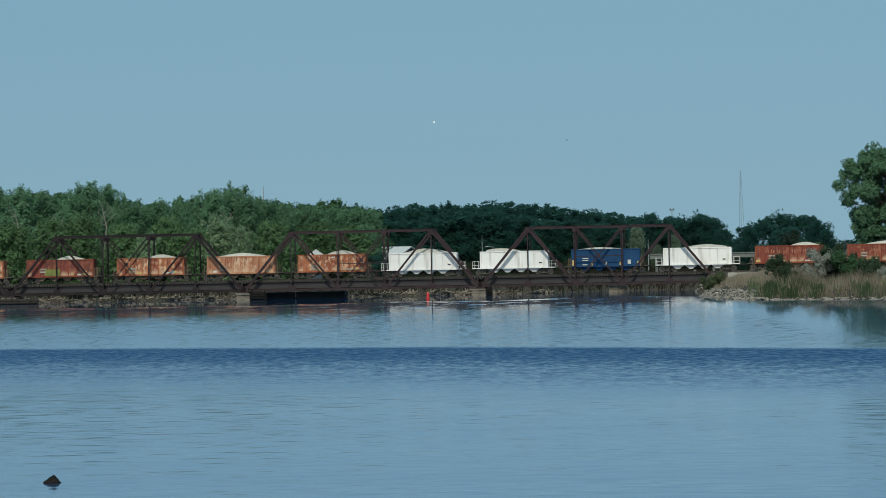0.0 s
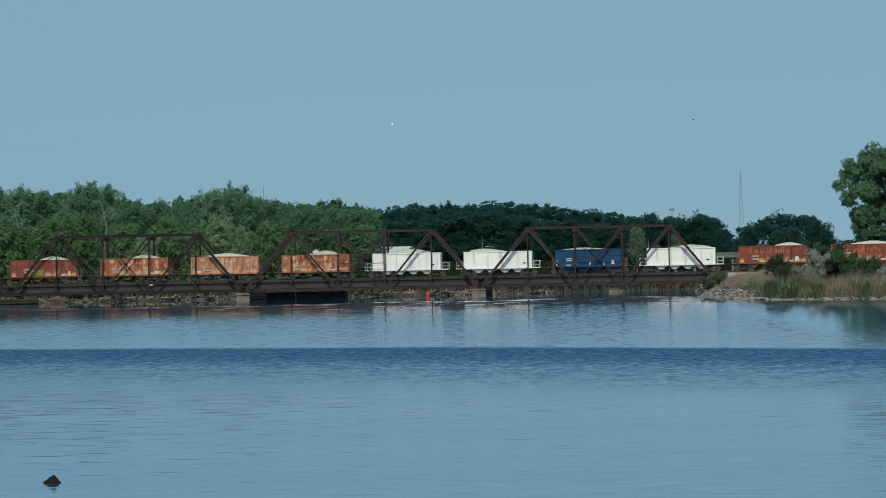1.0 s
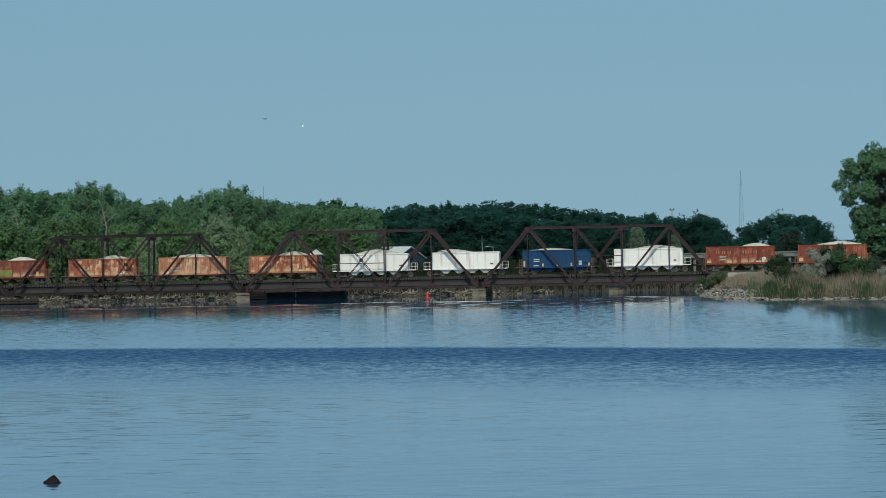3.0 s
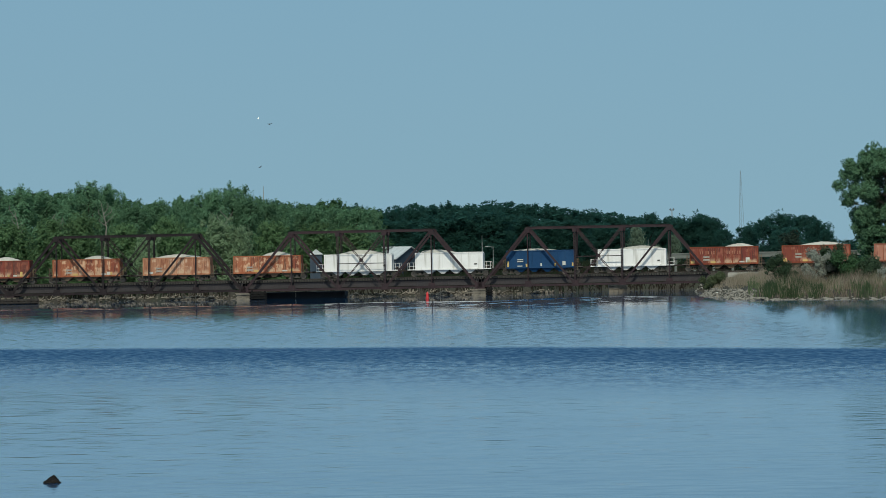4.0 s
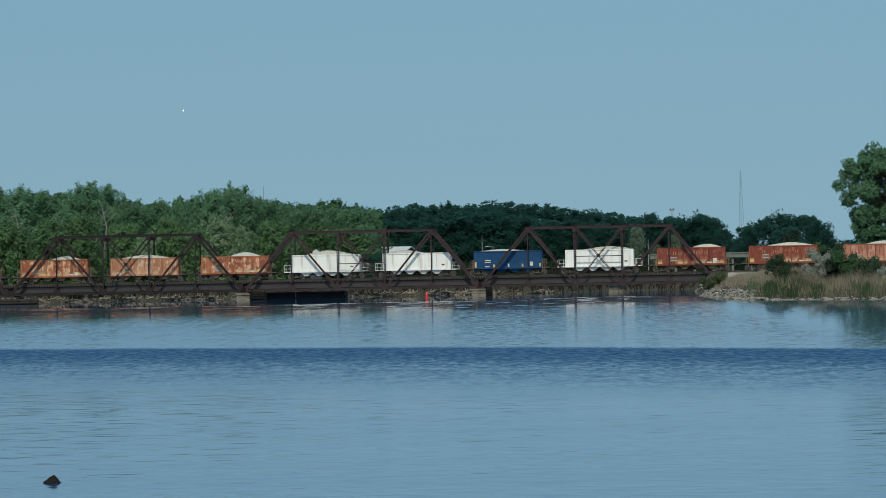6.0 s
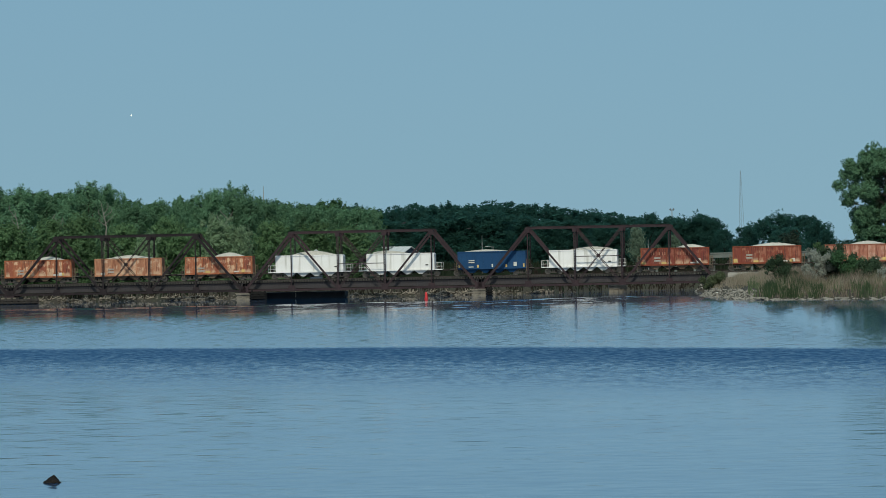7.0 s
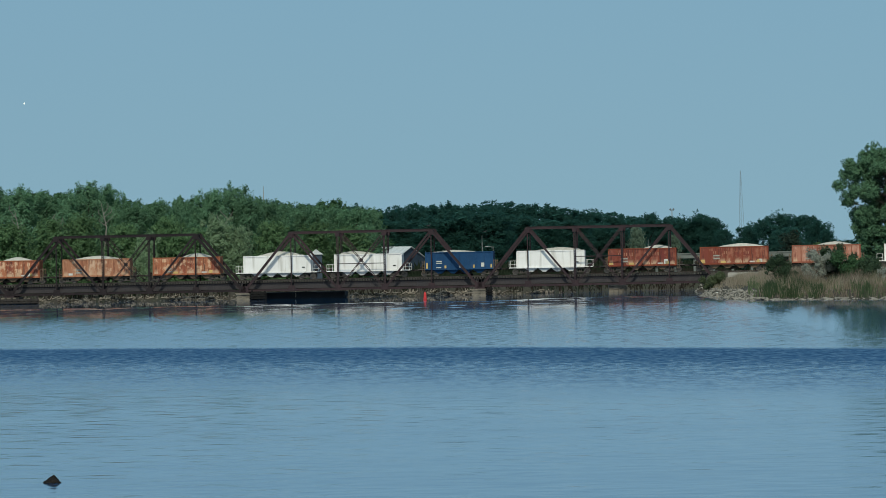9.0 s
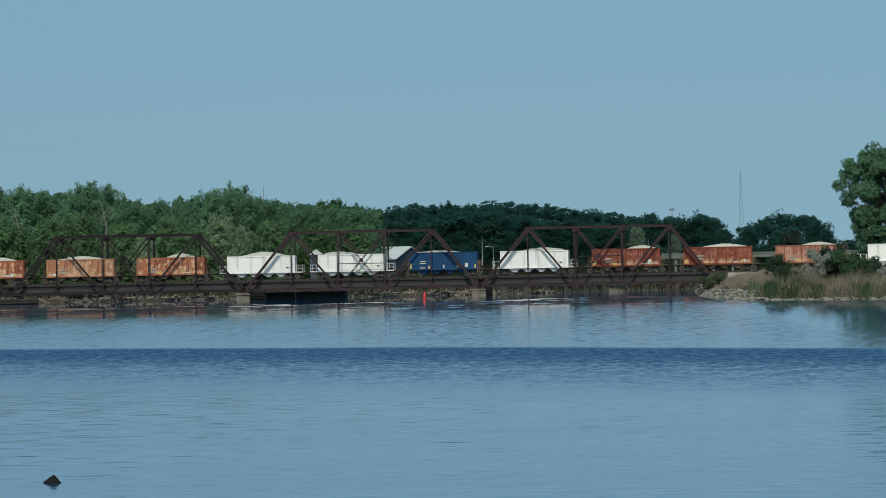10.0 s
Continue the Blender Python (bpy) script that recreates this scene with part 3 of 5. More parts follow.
def build_track():
    root = empty("railway_track", SITE.copy())
    tagged(root, "single railway track on dark timber ties over the bridge", "track", kind="structure")
    for y in (-0.75, 0.75):
        bm = bmesh.new()
        box(bm, -140, 160, y - 0.07, y + 0.07, TIE_Z + 0.24, TIE_Z + 0.27)
        box(bm, -140, 160, y - 0.015, y + 0.015, TIE_Z + 0.27, TIE_Z + 0.38)
        box(bm, -140, 160, y - 0.037, y + 0.037, TIE_Z + 0.38, TIE_Z + 0.42)
        part("rail", bm, RAIL, root)
    for y in (-1.3, 1.3):
        bm = bmesh.new()
        box(bm, -97, 39.4, y - 0.08, y + 0.08, TIE_Z + 0.24, TIE_Z + 0.34)
        part("guard_timber", bm, TIMBER, root)
    spacing = 0.38
    bm = bmesh.new()
    box(bm, -0.1, 0.1, -1.5, 1.5, 0, 0.24, 0.015)
    first = part("tie", bm, TIE_WOOD, root)
    first.location = (39.2, 0, TIE_Z)
    for k in range(1, 272):
        ob = new("tie", first.data)
        ob.parent = root
        ob.location = (39.2 - k * spacing, random.uniform(-0.04, 0.04), TIE_Z)
    bm = bmesh.new()
    for k in range(272, 359):
        x, dy = 39.2 - k * spacing, random.uniform(-0.04, 0.04)
        box(bm, x - 0.1, x + 0.1, dy - 1.5, dy + 1.5, TIE_Z, TIE_Z + 0.24)
    tagged(part("tie_row", bm, TIE_WOOD, root), kind="stuff")


RAIL_Z = TIE_Z + 0.42


def ballast_bed():
    """Gravel shoulder that carries the track along the embankment."""
    rnd = random.Random(31)
    bm = bmesh.new()
    prof = [(-6.4, 1.6), (-5.3, TIE_Z + 0.1), (-2.1, TIE_Z + 0.2), (2.1, TIE_Z + 0.2), (4.4, 1.6)]
    rings = []
    for k in range(121):
        rings.append([bm.verts.new((40.9 + k, y + rnd.uniform(-0.08, 0.08), z + rnd.uniform(-0.05, 0.05))) for y, z in prof])
    for a, c in zip(rings, rings[1:]):
        for j in range(4):
            bm.faces.new((a[j], c[j], c[j + 1], a[j + 1]))
    ob = mesh_object("ballast_bed", bm, BALLAST)
    ob.matrix_world = SITE.copy()
    tagged(ob, "grey gravel ballast bed under the embankment track", "ballast", kind="structure")


ballast_bed()


def build_pier(u, w, depth, top, mat, label):
    root = empty("bridge_pier", SITE @ Matrix.Translation((u, 0, 0)))
    tagged(root, label, "bridge pier", "piers of the railway bridge")
    rnd = random.Random(int(u * 10))
    z = -1.4
    while z < top - 0.3:
        h = min(0.42, top - 0.28 - z)
        for y in (-depth, 0.0):
            bm = bmesh.new()
            g = rnd.uniform(-0.03, 0.03)
            box(bm, -w + g, rnd.uniform(-0.3, 0.3), y + 0.01, y + depth - 0.01, z + 0.012, z + h, 0.03)
            part("stone_block", bm, mat, root)
            bm = bmesh.new()
            box(bm, rnd.uniform(-0.3, 0.3) + 0.32, w + g, y + 0.01, y + depth - 0.01, z + 0.012, z + h, 0.03)
            part("stone_block", bm, mat, root)
        bm = bmesh.new()
        box(bm, -w + 0.1, w - 0.1, -depth + 0.1, depth - 0.1, z, z + h)
        part("stone_core", bm, mat, root)
        z += 0.42
    bm = bmesh.new()
    box(bm, -w - 0.12, w + 0.12, -depth - 0.12, depth + 0.12, top - 0.28, top, 0.04)
    part("cap_stone", bm, mat, root)
    for y in (-HALF, HALF):
        bm = bmesh.new()
        box(bm, -0.7, 0.7, y - 0.35, y + 0.35, top, TRUSS_Z0 - 0.17)
        part("bearing", bm, STEEL, root)


for pier_u in (-96.4, -62.5, -28.55, 5.4):
    build_pier(pier_u, 0.95, 3.3, 0.95, STONE, "pale weathered stone pier with a cap under the truss ends")


def build_abutment():
    root = empty("bridge_abutment", SITE @ Matrix.Translation((40.4, 0, 0)))
    tagged(root, "stone abutment at the embankment end of the bridge", "abutment", kind="structure")
    bm = bmesh.new()
    box(bm, -1.6, 0.6, -3.4, 3.4, -1.5, 1.05, 0.04)
    part("seat", bm, STONE, root)
    bm = bmesh.new()
    box(bm, -0.7, 0.6, -3.4, 3.4, 1.05, 2.4, 0.04)
    part("backwall", bm, STONE, root)


build_abutment()


def old_pier():
    """Low stub of squared stones left standing in the shallows behind the bridge."""
    root = empty("old_pier", Matrix.Translation((25.3, 812, 0)))
    tagged(root, "low brown stub of an old stone pier", "pier")
    rnd = random.Random(77)
    for k in range(4):
        z, x = -0.5 + 0.43 * k, -1.35
        while x < 1.2:
            w = min(rnd.uniform(0.55, 1.0), 1.38 - x)
            bm = bmesh.new()
            box(bm, x + 0.015, x + w, -1.2 + rnd.uniform(-0.04, 0.04), 1.2, z + 0.015, z + 0.43, 0.03)
            part("stone_block", bm, STONE, root)
            x += w


old_pier()


def fender(u0, u1, y, top, name, label, mat):
    """Timber crib: piles with stacked wales."""
    root = empty(name, SITE @ Matrix.Translation((0, y, 0)))
    tagged(root, label, "fender")
    n = max(1, int((u1 - u0) / 0.9))
    for k in range(n + 1):
        x = u0 + (u1 - u0) * k / n
        bm = bmesh.new()
        tube(bm, (x, 0, -1.5), (x + random.uniform(-0.05, 0.05), 0, top + random.uniform(-0.1, 0.25)), 0.17, 0.15, 8)
        part("pile", bm, mat, root)
    z = 0.1
    while z < top - 0.15:
        bm = bmesh.new()
        box(bm, u0 - 0.3, u1 + 0.3, -0.42, -0.18, z, z + 0.22, 0.02)
        part("wale", bm, mat, root)
        z += 0.34
    bm = bmesh.new()
    box(bm, u0, u1, 0.2, 0.3, -1.2, top - 0.1)
    part("sheathing", bm, mat, root)


fender(-27.3, -25.4, -3.3, 1.2, "timber_fender", "black creosoted timber crib against the stone pier", TARRED)
fender(6.6, 7.05, -3.3, 1.25, "timber_fender", "black creosoted timber crib against the stone pier", TARRED)
fender(-66.5, -58.2, -4.2, 0.85, "timber_fender", "dark weathered timber pile fender in the water", TIMBER)


def build_barge():
    root = empty("barge", SITE @ Matrix.Translation((-20.8, 4.2, 0)))
    tagged(root, "black steel work barge floating below the bridge", "barge")
    bm = bmesh.new()
    prof = [(-6.2, 0.95), (-6.2, 0.3), (-5.6, -0.5), (5.6, -0.5), (6.2, 0.3), (6.2, 0.95)]
    rings = [[bm.verts.new((x, y, z)) for x, z in prof] for y in (-0.9, 3.2)]
    bm.faces.new(rings[0])
    bm.faces.new(rings[1][::-1])
    for k in range(6):
        bm.faces.new((rings[0][k], rings[1][k], rings[1][(k + 1) % 6], rings[0][(k + 1) % 6]))
    part("hull", bm, HULL, root)
    bm = bmesh.new()
    box(bm, -6.2, 6.2, -0.98, -0.9, 0.72, 0.84)
    part("rub_rail", bm, HULL, root)
    bm = bmesh.new()
    for k in range(5):
        a = -0.35 + k * 0.14
        beam(bm, (-1.0 + 0.1 * math.cos(a * 3), -1.0, 0.2 + k * 0.12), (-1.0 + 0.1 * math.cos((a + 0.14) * 3), -1.0, 0.34 + k * 0.12), 0.07, 0.05)
    part("mooring_line", bm, MARK_WHITE, root, "small white curved mark on the hull")
    for x in (-5.5, 0.5, 5.5):
        bm = bmesh.new()
        tube(bm, (x, -0.5, 0.95), (x, -0.5, 1.2), 0.09, 0.11, 8)
        part("bollard", bm, HULL, root)


build_barge()


# ---- the train ----
CAR_TOP = {"white": 3.38, "rust": 3.42, "blue": 3.42}


def car_body(style, root, paint):
    """Hopper car body, 9.76 m long: ribbed sides, rim, slope sheets."""
    L, W, Z0 = 4.88, 1.5, 1.0
    Z1 = CAR_TOP[style]
    bm = bmesh.new()
    if style == "white":
        prof = [(-L, Z0), (-L, Z1 - 0.12), (-L + 0.12, Z1), (L - 0.16, Z1), (L, Z1 - 0.18), (L, Z0)]
    else:
        prof = [(-L, Z0), (-L, Z1), (L, Z1), (L, Z0)]
    rings = [[bm.verts.new((x, y, z)) for x, z in prof] for y in (-W, W)]
    n = len(prof)
    bm.faces.new(rings[0])
    bm.faces.new(rings[1][::-1])
    for k in range(n):
        bm.faces.new((rings[0][k], rings[1][k], rings[1][(k + 1) % n], rings[0][(k + 1) % n]))
    part("body", bm, paint, root)
    bm = bmesh.new()
    for y in (-W - 0.03, W + 0.03):
        box(bm, -L, L if style != "white" else L - 0.16, y - 0.05, y + 0.05, Z1 - 0.13, Z1 + 0.02)
    part("top_rim", bm, paint, root)
    bm = bmesh.new()
    for y in (-W - 0.03, W + 0.03):
        box(bm, -L, L, y - 0.06, y + 0.06, Z0 - 0.1, Z0 + 0.12)
    part("side_sill", bm, paint, root)
    ribs = 6 if style == "white" else 9
    if paint.name in PANELS:
        for k in range(ribs - 1):
            x = -L + 0.12 + k * (2 * L - 0.24) / (ribs - 1)
            for y in (-W, W):
                bm = bmesh.new()
                box(bm, x + 0.07, x - 0.07 + (2 * L - 0.24) / (ribs - 1), y - 0.02, y + 0.02, Z0 + 0.12, Z1 - 0.13)
                part("side_panel", bm, PANELS[paint.name], root)
    for k in range(ribs):
        x = -L + 0.12 + k * (2 * L - 0.24) / (ribs - 1)
        top = Z1 - 0.13 - (0.1 if style == "white" and k == ribs - 1 else 0)
        dep = 0.04 if style == "white" else 0.09
        for y in (-W, W):
            bm = bmesh.new()
            box(bm, x - 0.07, x + 0.07, y - dep, y + dep, Z0 + 0.1, top)
            part("side_rib", bm, paint, root)


def hopper_car(style, paint, seed, marks, heap):
    rnd = random.Random(seed)
    root = empty("hopper_car")
    car_body(style, root, paint)
    L = 4.88
    # ballast load
    bm = bmesh.new()
    nx, ny = 36, 8
    grid = []
    c0, wd, hh = heap
    for i in range(nx + 1):
        row = []
        for j in range(ny + 1):
            x, y = -L + 0.15 + (2 * L - 0.6) * i / nx, -1.36 + 2.72 * j / ny
            e = min(1, (1.36 - abs(y)) / 0.9)
            ridge = max(0.0, 1 - abs((x - c0) / wd) ** 1.6)
            z = CAR_TOP[style] - 0.14 + (hh + 0.14) * ridge * e + 0.12 * e + rnd.uniform(-0.03, 0.03)
            z -= 0.3 * (abs(x) > L - 0.7)
            row.append(bm.verts.new((x, y, z)))
        grid.append(row)
    for i in range(nx):
        for j in range(ny):
            bm.faces.new((grid[i][j], grid[i + 1][j], grid[i + 1][j + 1], grid[i][j + 1]))
    part("ballast_load", bm, GRAVEL, root, "pale heaped crushed stone", True)
    # bottom chutes
    for k in range(4):
        x = -2.85 + 1.9 * k
        bm = bmesh.new()
        a = [bm.verts.new((x + sx * 0.95, sy * 1.35, 0.95)) for sx, sy in ((-1, -1), (1, -1), (1, 1), (-1, 1))]
        b2 = [bm.verts.new((x + sx * 0.22, sy * 1.1, 0.36)) for sx, sy in ((-1, -1), (1, -1), (1, 1), (-1, 1))]
        bm.faces.new(b2[::-1])
        bm.faces.new(a)
        for j in range(4):
            bm.faces.new((a[j], a[(j + 1) % 4], b2[(j + 1) % 4], b2[j]))
        part("discharge_chute", bm, CHUTE if style == "rust" else paint, root)
    bm = bmesh.new()
    for y in (-0.62, 0.62):
        beam(bm, (-3.1, y, 0.62), (3.1, y, 0.58), 0.14, 0.1)
        tube(bm, (-0.9, y, 0.42), (0.9, y, 0.42), 0.17, 0.17, 8)
    for k in range(5):
        beam(bm, (-2.9 + 1.45 * k, -1.2, 0.34), (-2.9 + 1.45 * k, 1.2, 0.34), 0.2, 0.12, (0, 0, 1))
    part("brake_rigging", bm, TRUCK, root)
    # underframe, platforms and couplers
    bm = bmesh.new()
    box(bm, -6.0, 6.0, -0.3, 0.3, 0.75, 1.0)
    part("centre_sill", bm, TRUCK, root)
    for s in (-1, 1):
        bm = bmesh.new()
        box(bm, s * 4.9, s * 6.0, -1.45, 1.45, 0.92, 1.04, 0.01)
        part("end_platform", bm, paint if style == "white" else FRAME, root)
        bm = bmesh.new()
        box(bm, s * 6.0, s * 6.56, -0.1, 0.1, 0.8, 1.0)
        box(bm, s * 6.3, s * 6.56, -0.18, 0.18, 0.76, 1.04, 0.03)
        part("coupler", bm, TRUCK, root)
        if style == "white":
            for y in (-1.42, 1.42):
                bm = bmesh.new()
                for x in (5.12, 5.95):
                    tube(bm, (s * x, y, 1.04), (s * x, y, 1.98), 0.024, 0.024, 6)
                for z in (1.45, 1.98):
                    tube(bm, (s * 5.1, y, z), (s * 5.95, y, z), 0.022, 0.022, 6)
                part("handrail", bm, paint, root)
        for y in (-1.52, 1.52) if style != "white" else ():
            bm = bmesh.new()
            for x in (4.96, 5.3):
                tube(bm, (s * x, y, 0.5), (s * x, y, 2.25), 0.035, 0.035, 5)
            for j in range(5):
                tube(bm, (s * 4.96, y, 0.55 + j * 0.38), (s * 5.3, y, 0.55 + j * 0.38), 0.025, 0.025, 5)
            part("ladder", bm, CHUTE, root)
        bm = bmesh.new()
        tube(bm, (s * 5.5, -0.5, 1.26), (s * 5.5, 0.5, 1.26), 0.22, 0.22, 10)
        part("brake_cylinder", bm, TRUCK, root)
        # truck with side frames
        truck = empty("truck")
        truck.parent = root
        truck.location = (s * 4.25, 0, 0)
        for y in (-1.05, 1.05):
            bm = bmesh.new()
            beam(bm, (-1.15, y, 0.5), (-0.4, y, 0.72), 0.16, 0.14)
            beam(bm, (1.15, y, 0.5), (0.4, y, 0.72), 0.16, 0.14)
            beam(bm, (-0.4, y, 0.72), (0.4, y, 0.72), 0.16, 0.14)
            beam(bm, (-1.0, y, 0.44), (-0.35, y, 0.24), 0.12, 0.14)
            beam(bm, (1.0, y, 0.44), (0.35, y, 0.24), 0.12, 0.14)
            beam(bm, (-0.4, y, 0.24), (0.4, y, 0.24), 0.14, 0.14)
            for x in (-0.12, 0.12):
                tube(bm, (x, y, 0.3), (x, y, 0.68), 0.09, 0.09, 8)
            part("side_frame", bm, FRAME, truck)
        bm = bmesh.new()
        box(bm, -0.2, 0.2, -1.05, 1.05, 0.42, 0.66)
        part("bolster", bm, TRUCK, truck)
        for x in (-0.88, 0.88):
            bm = bmesh.new()
            for y in (-0.78, 0.78):
                tube(bm, (0, y - 0.07, 0), (0, y + 0.07, 0), 0.42, 0.42, 20)
                tube(bm, (0, y - 0.1, 0), (0, y + 0.1, 0), 0.12, 0.12, 10)
                for j in range(3):
                    a = j * 2.094
                    beam(bm, (0.14 * math.cos(a), y, 0.14 * math.sin(a)), (0.36 * math.cos(a), y, 0.36 * math.sin(a)), 0.08, 0.18)
            tube(bm, (0, -1.0, 0), (0, 1.0, 0), 0.08, 0.08, 8)
            w = part("wheelset", bm, WHEEL, truck)
            w.location = (x, 0, 0.42)
    for name, mat, x0, x1, z0, z1 in marks:
        z0, z1 = 1.12 + (z0 - 0.95) * 0.9, 1.12 + (z1 - 0.95) * 0.9
        bm = bmesh.new()
        y = -1.6 if style != "white" else -1.56
        if name == "lettering":
            step = (x1 - x0) / 4
            for k in range(4):
                if (seed + k) % 4 == 3:
                    continue
                for dx, width in ((0.0, 0.12), (0.3, 0.16)):
                    bm = bmesh.new()
                    box(bm, x0 + k * step + dx, x0 + k * step + dx + width, y - 0.01, -1.5, z0, z1)
                    part("lettering", bm, mat, root)
            continue
        else:
            box(bm, x0, x1, y - 0.01, -1.5, z0, z1)
        part(name, bm, mat, root)
    return root


def plate(z):
    return [("stencil_panel", MARK_GREY, -2.95, -2.05, z, z + 0.24), ("stencil_panel", MARK_GREY, -2.95, -2.05, z - 0.45, z - 0.2)]


FOOT = [("reflector_mark", MARK_YELLOW, -1.9, -1.2, 0.95, 1.25), ("reflector_mark", MARK_YELLOW, 3.3, 3.75, 0.95, 1.4), ("stencil_panel", MARK_WHITE, 2.2, 2.9, 0.98, 1.2)]
CARS = [
    ("rust", RUST_ORANGE, plate(1.7) + FOOT, "rusted orange ballast hopper car heaped with stone"),
    ("rust", RUST_OXIDE, [("graffiti", MARK_GREEN, -2.2, 0.0, 0.95, 2.0), ("reflector_mark", MARK_YELLOW, 1.7, 1.95, 0.95, 1.3), ("reflector_mark", MARK_YELLOW, 3.5, 3.85, 0.95, 1.7), ("stencil_panel", MARK_WHITE, 2.5, 3.0, 0.97, 1.2)] + plate(1.9), "dark red hopper car with a green graffiti patch"),
    ("rust", RUST_ORANGE, plate(1.7) + FOOT + [("stencil_panel", MARK_WHITE, 3.0, 3.5, 0.95, 1.45)], "rusted orange hopper car with white stencils"),
    ("rust", RUST_PALE, plate(1.7) + [("stencil_panel", MARK_WHITE, -4.0, -3.4, 0.95, 1.3)], "faded salmon rusted hopper car heaped with stone"),
    ("rust", RUST_ORANGE, plate(1.6) + FOOT + [("lettering", MARK_FADED, -1.6, 2.6, 2.4, 2.85)], "blotchy rust-orange hopper car with faded lettering"),
    ("white", WHITE, [("stencil_panel", TRUCK, 3.6, 4.0, 1.5, 1.65)], "white-painted hopper car with end handrails"),
    ("white", WHITE, [("stencil_panel", TRUCK, 3.6, 4.0, 1.5, 1.65)], "white-painted hopper car with end handrails"),
    ("blue", BLUE, [("stencil_panel", MARK_WHITE, -3.3, -2.45, 2.0, 2.14), ("stencil_panel", MARK_WHITE, -3.3, -2.45, 1.7, 1.84), ("stencil_panel", MARK_WHITE, -3.3, -2.6, 1.0, 1.14), ("stencil_panel", MARK_WHITE, 0.0, 0.2, 1.0, 1.5), ("stencil_panel", MARK_WHITE, 3.15, 3.6, 1.1, 1.75), ("reflector_mark", MARK_YELLOW, -4.75, -4.5, 0.95, 1.85), ("reflector_mark", MARK_YELLOW, -2.1, -1.85, 0.95, 1.4), ("reflector_mark", MARK_YELLOW, 1.98, 2.22, 0.95, 1.45), ("reflector_mark", MARK_YELLOW, 4.5, 4.72, 0.95, 1.5)], "deep blue ribbed hopper car with yellow marks"),
    ("white", WHITE, [("stencil_panel", TRUCK, 3.6, 4.0, 1.5, 1.65)], "white-painted hopper car with end handrails"),
    ("rust", RUST_BROWN, plate(1.8) + FOOT + [("lettering", MARK_FADED, -3.4, -0.2, 2.35, 2.85), ("lettering", MARK_FADED, 0.4, 3.4, 2.35, 2.85), ("stencil_panel", MARK_WHITE, 3.1, 3.65, 0.97, 1.75), ("reflector_mark", MARK_YELLOW, -4.75, -4.2, 0.95, 1.3)], "dark brown-red hopper car with faded lettering"),
    ("rust", RUST_RED, FOOT + plate(2.0) + [("lettering", MARK_FADED, -3.0, 3.2, 2.35, 2.8), ("reflector_mark", MARK_YELLOW, -4.75, -4.2, 0.95, 1.5), ("stencil_panel", MARK_WHITE, 3.5, 4.0, 0.97, 1.5)], "rusted orange hopper car with faded lettering"),
    ("rust", RUST_GREY, plate(1.7) + FOOT, "faded orange-grey hopper car with scrawled marks"),
    ("white", WHITE, [("stencil_panel", TRUCK, 3.6, 4.0, 1.5, 1.65)], "white-painted hopper car with end handrails"),
]
# the heap of stone in each car: place of its crest, half length, height over the rim
HEAPS = [(0.6, 2.4, 0.33), (1.3, 2.2, 0.41), (1.5, 2.2, 0.37), (0.1, 3.6, 0.34), (1.4, 2.3, 0.45), (0.4, 3.5, 0.51), (-2.0, 3.2, 0.33), (-0.9, 3.4, 0.16), (1.3, 3.6, 0.33), (2.2, 2.2, 0.34), (1.0, 3.4, 0.34), (1.2, 2.6, 0.33), (0.4, 3.0, 0.37)]
FIRST_CAR, CAR_PITCH, TRAIN_SPEED = -68.32, 13.1, 2.33
train = []
for car_i, (car_style, car_paint, car_marks, car_label) in enumerate(CARS):
    car = hopper_car(car_style, car_paint, 11 + car_i, car_marks, HEAPS[car_i])
    tagged(car, car_label, "hopper car", "hopper cars of the train")
    car.matrix_world = SITE @ Matrix.Translation((FIRST_CAR + car_i * CAR_PITCH, 0, RAIL_Z))
    train.append((car, FIRST_CAR + car_i * CAR_PITCH))


